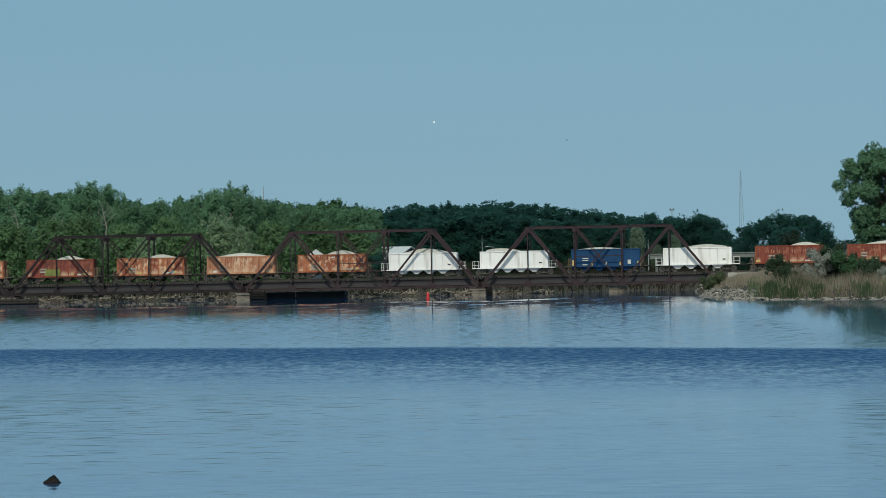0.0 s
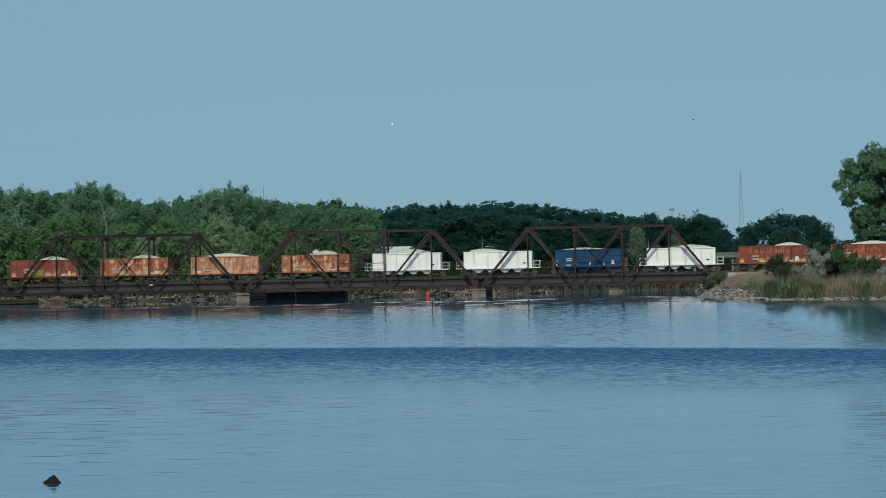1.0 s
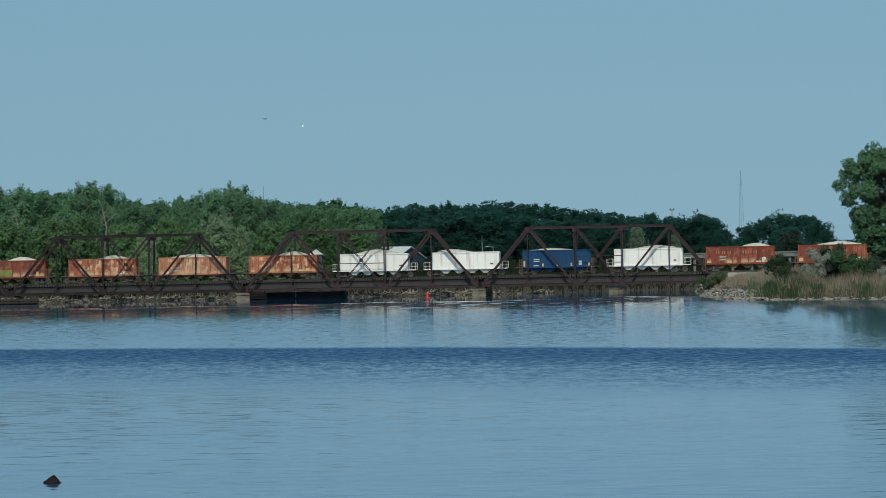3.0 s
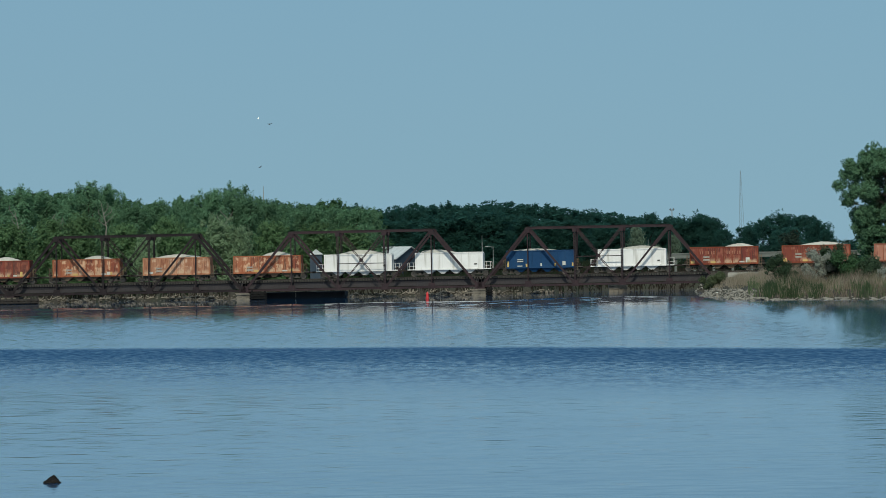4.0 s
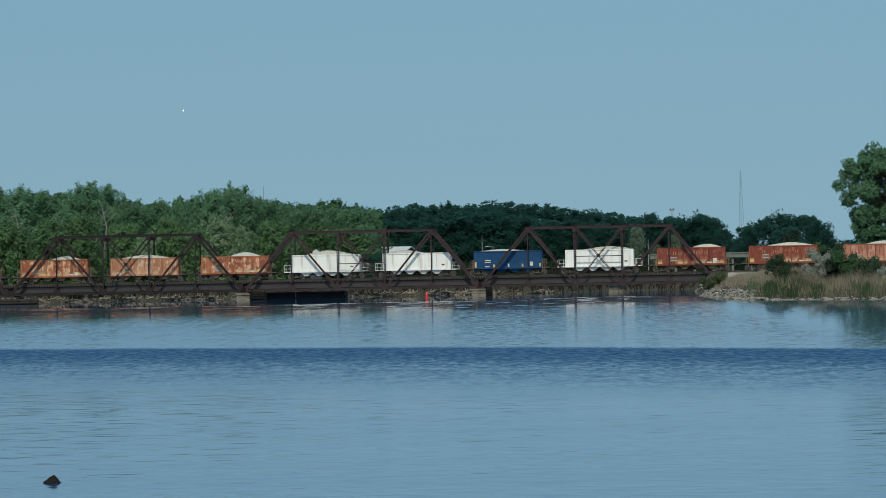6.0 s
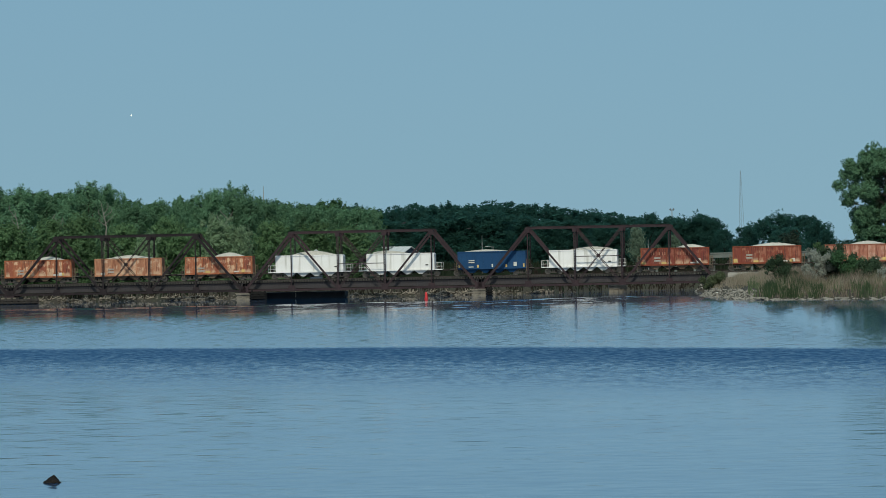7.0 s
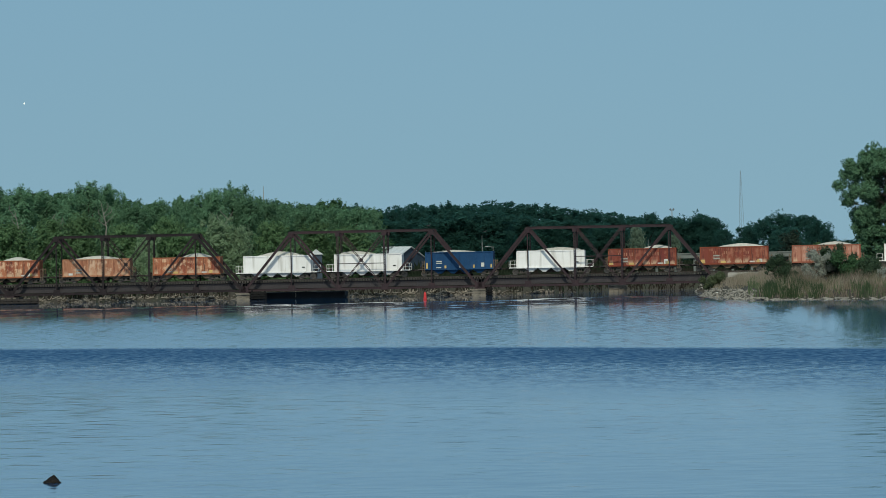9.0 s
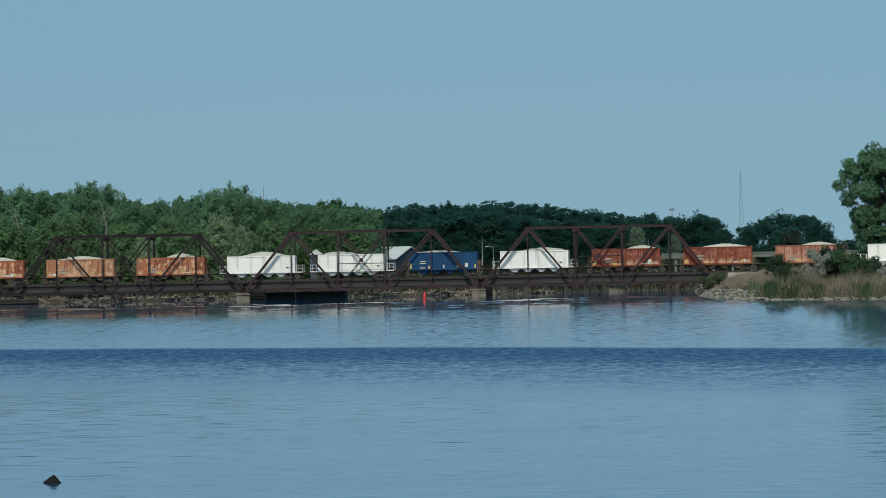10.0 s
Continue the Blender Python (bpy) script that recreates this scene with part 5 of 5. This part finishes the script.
def stones(name, label, region, count, rmin, rmax, seed, cond, mat=None, wide=1.0):
    rnd = random.Random(seed)
    protos = []
    for k in range(8):
        bm = bmesh.new()
        rock_mesh(bm, (0, 0, 0), 1.0, seed + k)
        me = bpy.data.meshes.new("boulder")
        bm.to_mesh(me)
        bm.free()
        me.materials.append(mat or ROCK)
        protos.append(me)
    made = 0
    for k in range(count * 30):
        if made >= count:
            break
        x, y = rnd.uniform(region[0], region[1]), rnd.uniform(region[2], region[3])
        z = float(land_height(np.array([x]), np.array([y]))[0])
        if not cond(x, y, z):
            continue
        r = rnd.uniform(rmin, rmax)
        ob = new(name, protos[made % 8])
        ob.matrix_basis = Matrix.Translation((x, y, z + r * 0.15)) @ Matrix.Rotation(rnd.uniform(-0.7, 0.7), 4, "Z") @ Matrix.Diagonal((r * wide * rnd.uniform(0.8, 1.3), r, r * rnd.uniform(0.7, 1.1), 1))
        tagged(ob, label, "stone", label)
        made += 1


stones("shore_stone", "flat pale grey shore stone at the water's edge", (33, 62, 590, 665), 150, 0.16, 0.42, 100, lambda x, y, z: -0.12 < z < 0.16, RIPRAP, 1.5)
stones("riprap_stone", "grey rubble stone on the embankment slope", (30, 46, 635, 797), 299, 0.1, 0.3, 120, lambda x, y, z: z > -0.2 and x < 0.0562 * y and z < 1.05, RIPRAP, 1.2)
stones("bank_stone", "pale rubble stone along the far bank", (-80, 36, 805, 822), 230, 0.15, 0.45, 140, lambda x, y, z: -0.25 < z < 0.4 and math.sin(x * 0.31) + math.sin(x * 0.83 + 2) > -0.4)


def rubble(name, label, region, count, rmin, rmax, seed, zmax, mat, slant=9.0):
    """Small broken stones too many to count, joined."""
    bm = bmesh.new()
    bmesh.ops.create_icosphere(bm, subdivisions=1, radius=1)
    base = np.array([v.co[:] for v in bm.verts])
    bm.verts.index_update()
    tri = np.array([[v.index for v in f.verts] for f in bm.faces])
    bm.free()
    rng = np.random.default_rng(seed)
    x, y = rng.uniform(region[0], region[1], count * 25), rng.uniform(region[2], region[3], count * 25)
    z = land_height(x, y)
    ok = (z > -0.2) & (z < zmax) & (x < slant * y)
    x, y, z = x[ok][:count], y[ok][:count], z[ok][:count]
    n = len(x)
    r = rng.uniform(rmin, rmax, n)
    k = rng.uniform(0.7, 1.2, (n, len(base), 1)) * np.stack([r * rng.uniform(0.8, 1.4, n), r * rng.uniform(0.8, 1.4, n), r * 0.7], 1)[:, None, :]
    verts = (base[None] * k + np.stack([x, y, z + r * 0.2], 1)[:, None, :]).reshape(-1, 3)
    faces = (tri[None] + (np.arange(n) * len(base))[:, None, None]).reshape(-1, 3)
    me = bpy.data.meshes.new(name)
    me.from_pydata(verts.tolist(), [], faces.tolist())
    me.materials.append(mat)
    tagged(new(name, me), label, "rubble", kind="stuff")


rubble("bank_rubble", "broken stone rubble along the far bank", (-80, 37, 804, 824), 1100, 0.06, 0.2, 150, 0.5, ROCK)
rubble("point_rubble", "small broken stones along the point's waterline", (32, 60, 588, 700), 500, 0.05, 0.15, 160, 0.3, RIPRAP)
rubble("slope_rubble", "small broken stones on the slope of the point", (30, 46, 640, 797), 1300, 0.06, 0.17, 170, 0.95, RIPRAP, 0.0562)


def driftwood():
    rnd = random.Random(8)
    for k in range(90):
        x = rnd.uniform(-66, 7)
        for y in np.arange(806, 822, 0.4):
            z = float(land_height(np.array([x]), np.array([y]))[0])
            if z > 0.12:
                break
        L, a = rnd.uniform(0.4, 1.5), rnd.uniform(-0.6, 0.6)
        bm = bmesh.new()
        p = Vector((-L / 2, 0, 0))
        for j in range(3):
            q = p + Vector((L / 3, rnd.uniform(-0.15, 0.15), rnd.uniform(-0.1, 0.1)))
            tube(bm, p, q, 0.07 - j * 0.018, 0.052 - j * 0.018, 6)
            p = q
        tube(bm, (0, 0, 0), (0.3, 0.1, rnd.uniform(0.2, 0.6)), 0.05, 0.02, 5)
        ob = mesh_object("driftwood", bm, DRIFT)
        ob.matrix_basis = Matrix.Translation((x, y, z + 0.12 + rnd.uniform(0, 0.25))) @ Matrix.Rotation(a, 4, "Z") @ Matrix.Rotation(rnd.uniform(-0.6, 0.6), 4, "Y")
        tagged(ob, "bleached driftwood branch on the stony bank", "driftwood", "driftwood of the far bank")


driftwood()


# ---- buildings, masts and poles beyond ----
def warehouse():
    root = empty("warehouse", Matrix.Translation((-11.65, 900, 2.0)))
    tagged(root, "dark-sided warehouse with a white metal roof", "warehouse")
    e, r = 3.4, 5.25
    bm = bmesh.new()
    box(bm, -3.0, 4.0, 0, 0.2, 0, e)
    part("side_wall", bm, SHED, root)
    bm = bmesh.new()
    ring = [(4.0, 0.0, 0), (4.0, 0, e), (6.3, 4.0, r), (8.6, 8.0, e), (8.6, 8.0, 0)]
    f = [bm.verts.new(p) for p in ring]
    g = [bm.verts.new((p[0] - 0.2, p[1] + 0.1, p[2])) for p in ring]
    bm.faces.new(f)
    bm.faces.new(g[::-1])
    for k in range(5):
        bm.faces.new((f[k], g[k], g[(k + 1) % 5], f[(k + 1) % 5]))
    part("gable_wall", bm, SHED, root)
    for a, b2, c2, d2 in (((-3.0, -0.3, e - 0.1), (4.1, -0.3, e - 0.1), (6.6, 4.0, r), (-0.7, 4.0, r)), ((-0.7, 4.0, r), (6.6, 4.0, r), (9.0, 8.3, e - 0.1), (1.6, 8.3, e - 0.1))):
        bm = bmesh.new()
        vs = [bm.verts.new(p) for p in (a, b2, c2, d2)]
        us = [bm.verts.new((v.co.x, v.co.y, v.co.z + 0.12)) for v in vs]
        bm.faces.new(us)
        bm.faces.new(vs[::-1])
        for k in range(4):
            bm.faces.new((vs[k], vs[(k + 1) % 4], us[(k + 1) % 4], us[k]))
        part("roof", bm, ROOF, root)
    for k in range(9):
        t = k / 8
        bm = bmesh.new()
        beam(bm, (-2.9 + 6.9 * t, -0.3, e + 0.05), (-0.6 + 7.1 * t, 4.0, r + 0.15), 0.06, 0.06)
        part("roof_seam", bm, ROOF, root)


warehouse()


def small_shed():
    root = empty("shed", Matrix.Translation((-19.1, 838, 1.6)))
    tagged(root, "small white-roofed shed half hidden by trees", "shed")
    bm = bmesh.new()
    box(bm, -0.9, 0.9, 0, 2.4, 0, 4.8)
    part("wall", bm, SHED, root)
    bm = bmesh.new()
    prof = [(-1.1, 4.7), (0, 5.5), (1.1, 4.7)]
    rings = [[bm.verts.new((x, y, z)) for x, z in prof] for y in (-0.2, 2.6)]
    bm.faces.new(rings[0])
    bm.faces.new(rings[1][::-1])
    for k in range(3):
        bm.faces.new((rings[0][k], rings[1][k], rings[1][(k + 1) % 3], rings[0][(k + 1) % 3]))
    part("roof", bm, ROOF, root)


small_shed()


def lattice_mast():
    root = empty("lattice_mast", Matrix.Translation((69.6, 1300, 0)))
    tagged(root, "tall thin grey lattice radio mast far off", "mast")
    H = 24.1
    legs = [(math.cos(a), math.sin(a)) for a in (0.4, 2.5, 4.6)]
    rad = lambda z: 1.1 - 1.0 * z / H
    for cx, cy in legs:
        bm = bmesh.new()
        tube(bm, (cx * rad(0), cy * rad(0), 0), (cx * rad(H), cy * rad(H), H), 0.038, 0.025, 5)
        part("leg", bm, MAST_STEEL, root)
    bm = bmesh.new()
    z = 0.0
    while z < H - 1:
        for j in range(3):
            p, q = legs[j], legs[(j + 1) % 3]
            tube(bm, (p[0] * rad(z), p[1] * rad(z), z), (q[0] * rad(z + 1), q[1] * rad(z + 1), z + 1), 0.013, 0.013, 4)
        z += 1.0
    part("lattice", bm, MAST_STEEL, root)


lattice_mast()


def pole(name, label, x, y, top, r, arm):
    root = empty(name, Matrix.Translation((x, y, 0)))
    tagged(root, label, "pole")
    bm = bmesh.new()
    tube(bm, (0, 0, 0), (0, 0, top), r, r * 0.6, 7)
    part("mast", bm, GALV, root)
    bm = bmesh.new()
    if arm == "lamp":
        beam(bm, (0, 0, top - 0.1), (-0.9, 0, top), 0.07, 0.07)
        box(bm, -1.3, -0.8, -0.12, 0.12, top - 0.08, top + 0.06, 0.02)
        part("lamp_head", bm, GALV, root)
    elif arm == "head":
        beam(bm, (-0.3, 0, top), (0.3, 0, top), 0.08, 0.08)
        part("crossbar", bm, MAST_STEEL, root)
        for sx in (-0.27, 0.27):
            bm = bmesh.new()
            tube(bm, (sx, -0.16, top + 0.2), (sx, 0.04, top + 0.26), 0.2, 0.12, 10)
            tube(bm, (sx, 0, top), (sx, 0, top + 0.2), 0.04, 0.04, 5)
            part("floodlight", bm, MAST_STEEL, root)
    else:
        tube(bm, (0, 0, top), (0, 0, top + 1.0), r * 0.4, r * 0.3, 5)
        part("whip", bm, GALV, root)


pole("light_pole", "slim grey pole standing before the wood", 6.18, 880, 7.8, 0.09, "whip")
pole("street_lamp", "grey street lamp with one arm", 7.9, 880, 7.05, 0.07, "lamp")
pole("light_pole", "slim grey pole standing before the wood", 31.99, 870, 6.6, 0.1, "whip")
pole("antenna_pole", "thin antenna pole rising over the trees", -31.96, 1000, 17.8, 0.14, "whip")
pole("floodlight_mast", "floodlight mast with two lamps over the trees", 41.13, 1000, 13.0, 0.14, "head")


def road_viaduct():
    root = empty("road_viaduct", Matrix.Translation((0, 850, 0)))
    tagged(root, "low grey concrete road viaduct beyond the railway", "viaduct")
    bm = bmesh.new()
    box(bm, 31.5, 100, 0, 6, 4.6, 5.2, 0.03)
    part("deck", bm, CONCRETE, root)
    bm = bmesh.new()
    box(bm, 31.5, 100, -0.1, 0.1, 5.2, 5.4, 0.02)
    part("parapet", bm, CONCRETE, root)
    for k in range(24):
        bm = bmesh.new()
        x = 32.5 + k * 2.9
        box(bm, x - 0.2, x + 0.2, 0.3, 0.8, 1.0, 4.62, 0.03)
        part("column", bm, CONCRETE, root)


road_viaduct()


def mooring_post():
    root = empty("mooring_post", Matrix.Translation((33.3, 681, 0)))
    tagged(root, "short pale weathered post at the water's edge", "post")
    bm = bmesh.new()
    tube(bm, (0, 0, -1.2), (0.03, 0, 0.62), 0.13, 0.11, 9)
    part("shaft", bm, DRIFT, root)
    bm = bmesh.new()
    tube(bm, (0.03, 0, 0.62), (0.03, 0, 0.7), 0.15, 0.13, 9)
    part("cap", bm, MARK_WHITE, root)


mooring_post()


# ---- buoy, rock, birds ----
def buoy():
    root = empty("buoy", Matrix.Translation((-2.2, 746, 0)))
    tagged(root, "slender red channel buoy floating upright", "buoy")
    bm = bmesh.new()
    tube(bm, (0, 0, -0.4), (0, 0, 0.18), 0.22, 0.24, 12)
    part("float", bm, REDPAINT, root)
    bm = bmesh.new()
    tube(bm, (0, 0, 0.18), (0, 0, 0.72), 0.2, 0.17, 12)
    tube(bm, (0, 0, 0.72), (0, 0, 1.0), 0.17, 0.06, 12)
    part("can", bm, REDPAINT, root)
    return root


red_buoy = buoy()
bm = bmesh.new()
rk = bmesh.ops.create_icosphere(bm, subdivisions=3, radius=1)["verts"]
for rv in rk:
    flat = math.hypot(rv.co.x, rv.co.y)
    nz = noise.noise(rv.co * 2.6)
    lift = 0.22 * max(0.0, 1 - flat) ** 0.9 + 0.03 * nz if rv.co.z > 0 else -0.12 * abs(rv.co.z)
    side = 0.05 * max(0.0, 1 - flat)
    rv.co = Vector((rv.co.x * 0.25 * (1 + 0.12 * nz) + side, rv.co.y * 0.2 * (1 + 0.12 * nz), lift))
rock = mesh_object("rock", bm, WETROCK)
rock.location = (-10.72, 151.4, 0.005)
tagged(rock, "dark wet pointed rock breaking the lake surface", "rock")


def bird(name, label, mat, span):
    """Body with two raised wings, heading along +x."""
    root = empty(name)
    tagged(root, label, "bird")
    bm = bmesh.new()
    out = bmesh.ops.create_icosphere(bm, subdivisions=2, radius=1)["verts"]
    for v in out:
        v.co = Vector((v.co.x * span * 0.24 * (1 - 0.25 * (v.co.x < 0)), v.co.y * span * 0.07, v.co.z * span * 0.075))
    part("body", bm, mat, root)
    for s in (-1, 1):
        bm = bmesh.new()
        top = [(0.12, 0.02), (0.06, 0.28), (-0.12, 0.5), (-0.1, 0.25), (-0.1, 0.02)]
        f = [[bm.verts.new((a * span, s * b2 * span, e)) for a, b2 in top] for e in (0.0, 0.012 * span)]
        bm.faces.new(f[0])
        bm.faces.new(f[1][::-1])
        for j in range(5):
            bm.faces.new((f[0][j], f[1][j], f[1][(j + 1) % 5], f[0][(j + 1) % 5]))
        w = part("wing", bm, mat, root)
        w.matrix_basis = Matrix.Rotation(s * 0.14, 4, "X")
    return root


gull = bird("gull", "white gull flying over the lake", FEATHER_WHITE, 0.62)
low_gull = bird("gull", "white gull gliding low before the bridge", FEATHER_WHITE, 0.95)
swallow = bird("swallow", "small dark bird flying over the lake", FEATHER_DARK, 0.55)
crow_a = bird("crow", "dark crow diving over the shore trees", FEATHER_DARK, 1.0)
crow_b = bird("crow", "dark crow diving over the shore trees", FEATHER_DARK, 0.9)
build_track()


# ---- what moves ----
def flight(rows, bank=0.0):
    """Poses along a path, each turned the way it heads and banked towards the near shore."""
    out = []
    for k, (t, x, y, z) in enumerate(rows):
        a, b2 = rows[max(0, k - 1)], rows[min(len(rows) - 1, k + 1)]
        out.append((t, Matrix.Translation((x, y, z)) @ Matrix.Rotation(radians(bank), 4, "X") @ Matrix.Rotation(math.atan2(b2[2] - a[2], b2[1] - a[1]), 4, "Z")))
    return out


def motions():
    step = 8 / FPS
    times = [k * step for k in range(38)] + [10.0]
    for thing, start in train:
        walk(thing, [(t, SITE @ Matrix.Translation((start - TRAIN_SPEED * t, 0, RAIL_Z))) for t in (0.0, 2.5, 5.0, 7.5, 10.0)])
        for part_ob in thing.children_recursive:
            if part_ob.name.startswith("wheelset"):
                at = part_ob.location.copy()
                walk(part_ob, [(t, Matrix.Translation(at) @ Matrix.Rotation(-TRAIN_SPEED * t / 0.42, 4, "Y")) for t in times])
    walk(gull, flight([(0, -0.75, 640, 21.11), (2.5, -13.13, 640, 20.84), (4.5, -23.0, 640, 22.78), (5.0, -24.84, 640, 23.42), (7.0, -35.42, 640, 22.59), (8.0, -41.92, 640, 23.12), (9.0, -47.67, 640, 24.18), (10.0, -53.68, 640, 24.82)], 30))
    walk(low_gull, flight([(0, -11.01, 560, 5.88), (0.2, -14.65, 560, 5.27), (0.8, -25.39, 560, 3.89), (1, -29.31, 560, 3.46), (1.2, -33.18, 560, 3.08), (1.4, -37.15, 560, 2.93), (1.6, -41.35, 560, 2.68), (2, -49.91, 560, 2.68), (10, -203.08, 560, 11.71)]))
    walk(swallow, flight([(0, 13.53, 600, 18.00), (1, 27.17, 600, 19.92), (2, 41.16, 600, 20.98), (3, 55.33, 600, 21.92), (10, 153.20, 600, 25.46)]))
    walk(crow_a, flight([(0, -68.83, 1075.0, 14.98), (1.5, -55.56, 1051.1, 16.67), (2.2, -42.72, 1040.0, 24.32), (2.5, -36.83, 1033.2, 27.22), (2.7, -34.03, 1028.6, 29.07), (3.3, -31.77, 1015.0, 32.33), (3.9, -30.9, 1000.0, 31.01), (4.1, -30.0, 995.1, 28.05), (4.3, -28.43, 990.1, 24.31), (4.5, -26.86, 985.2, 20.3), (5, -23.34, 972.8, 16.8), (5.6, -15.8, 958.0, 12.61), (10, -2.19, 930.0, 10.75)], 35))
    walk(crow_b, flight([(0, -79.36, 1085.0, 15.25), (2.5, -61.93, 1050.0, 14.66), (3.4, -46.73, 1022.3, 19.86), (3.8, -38.87, 1010.0, 21.7), (4.1, -29.33, 1002.5, 22.41), (4.3, -23.74, 997.5, 21.71), (4.5, -18.95, 992.5, 19.43), (4.7, -14.51, 987.5, 16.48), (5.2, -4.24, 975.0, 12.0), (10, 7.25, 935.0, 9.65)], 35))
    walk(red_buoy, [(0.0, pose(-2.15, 746, 0, 0, 1)), (2.5, pose(-2.2, 746, 0.02, 0, -1)), (5.0, pose(-2.25, 746, 0, 0, 1.5)), (7.5, pose(-2.4, 746, 0.02, 0, -1)), (10.0, pose(-2.6, 746, 0, 0, 1))])
    walk(lake, [(0.0, pose(0, 0, 0)), (5.0, pose(-1.2, -0.9, 0)), (10.0, pose(-2.4, -1.8, 0))])


motions()
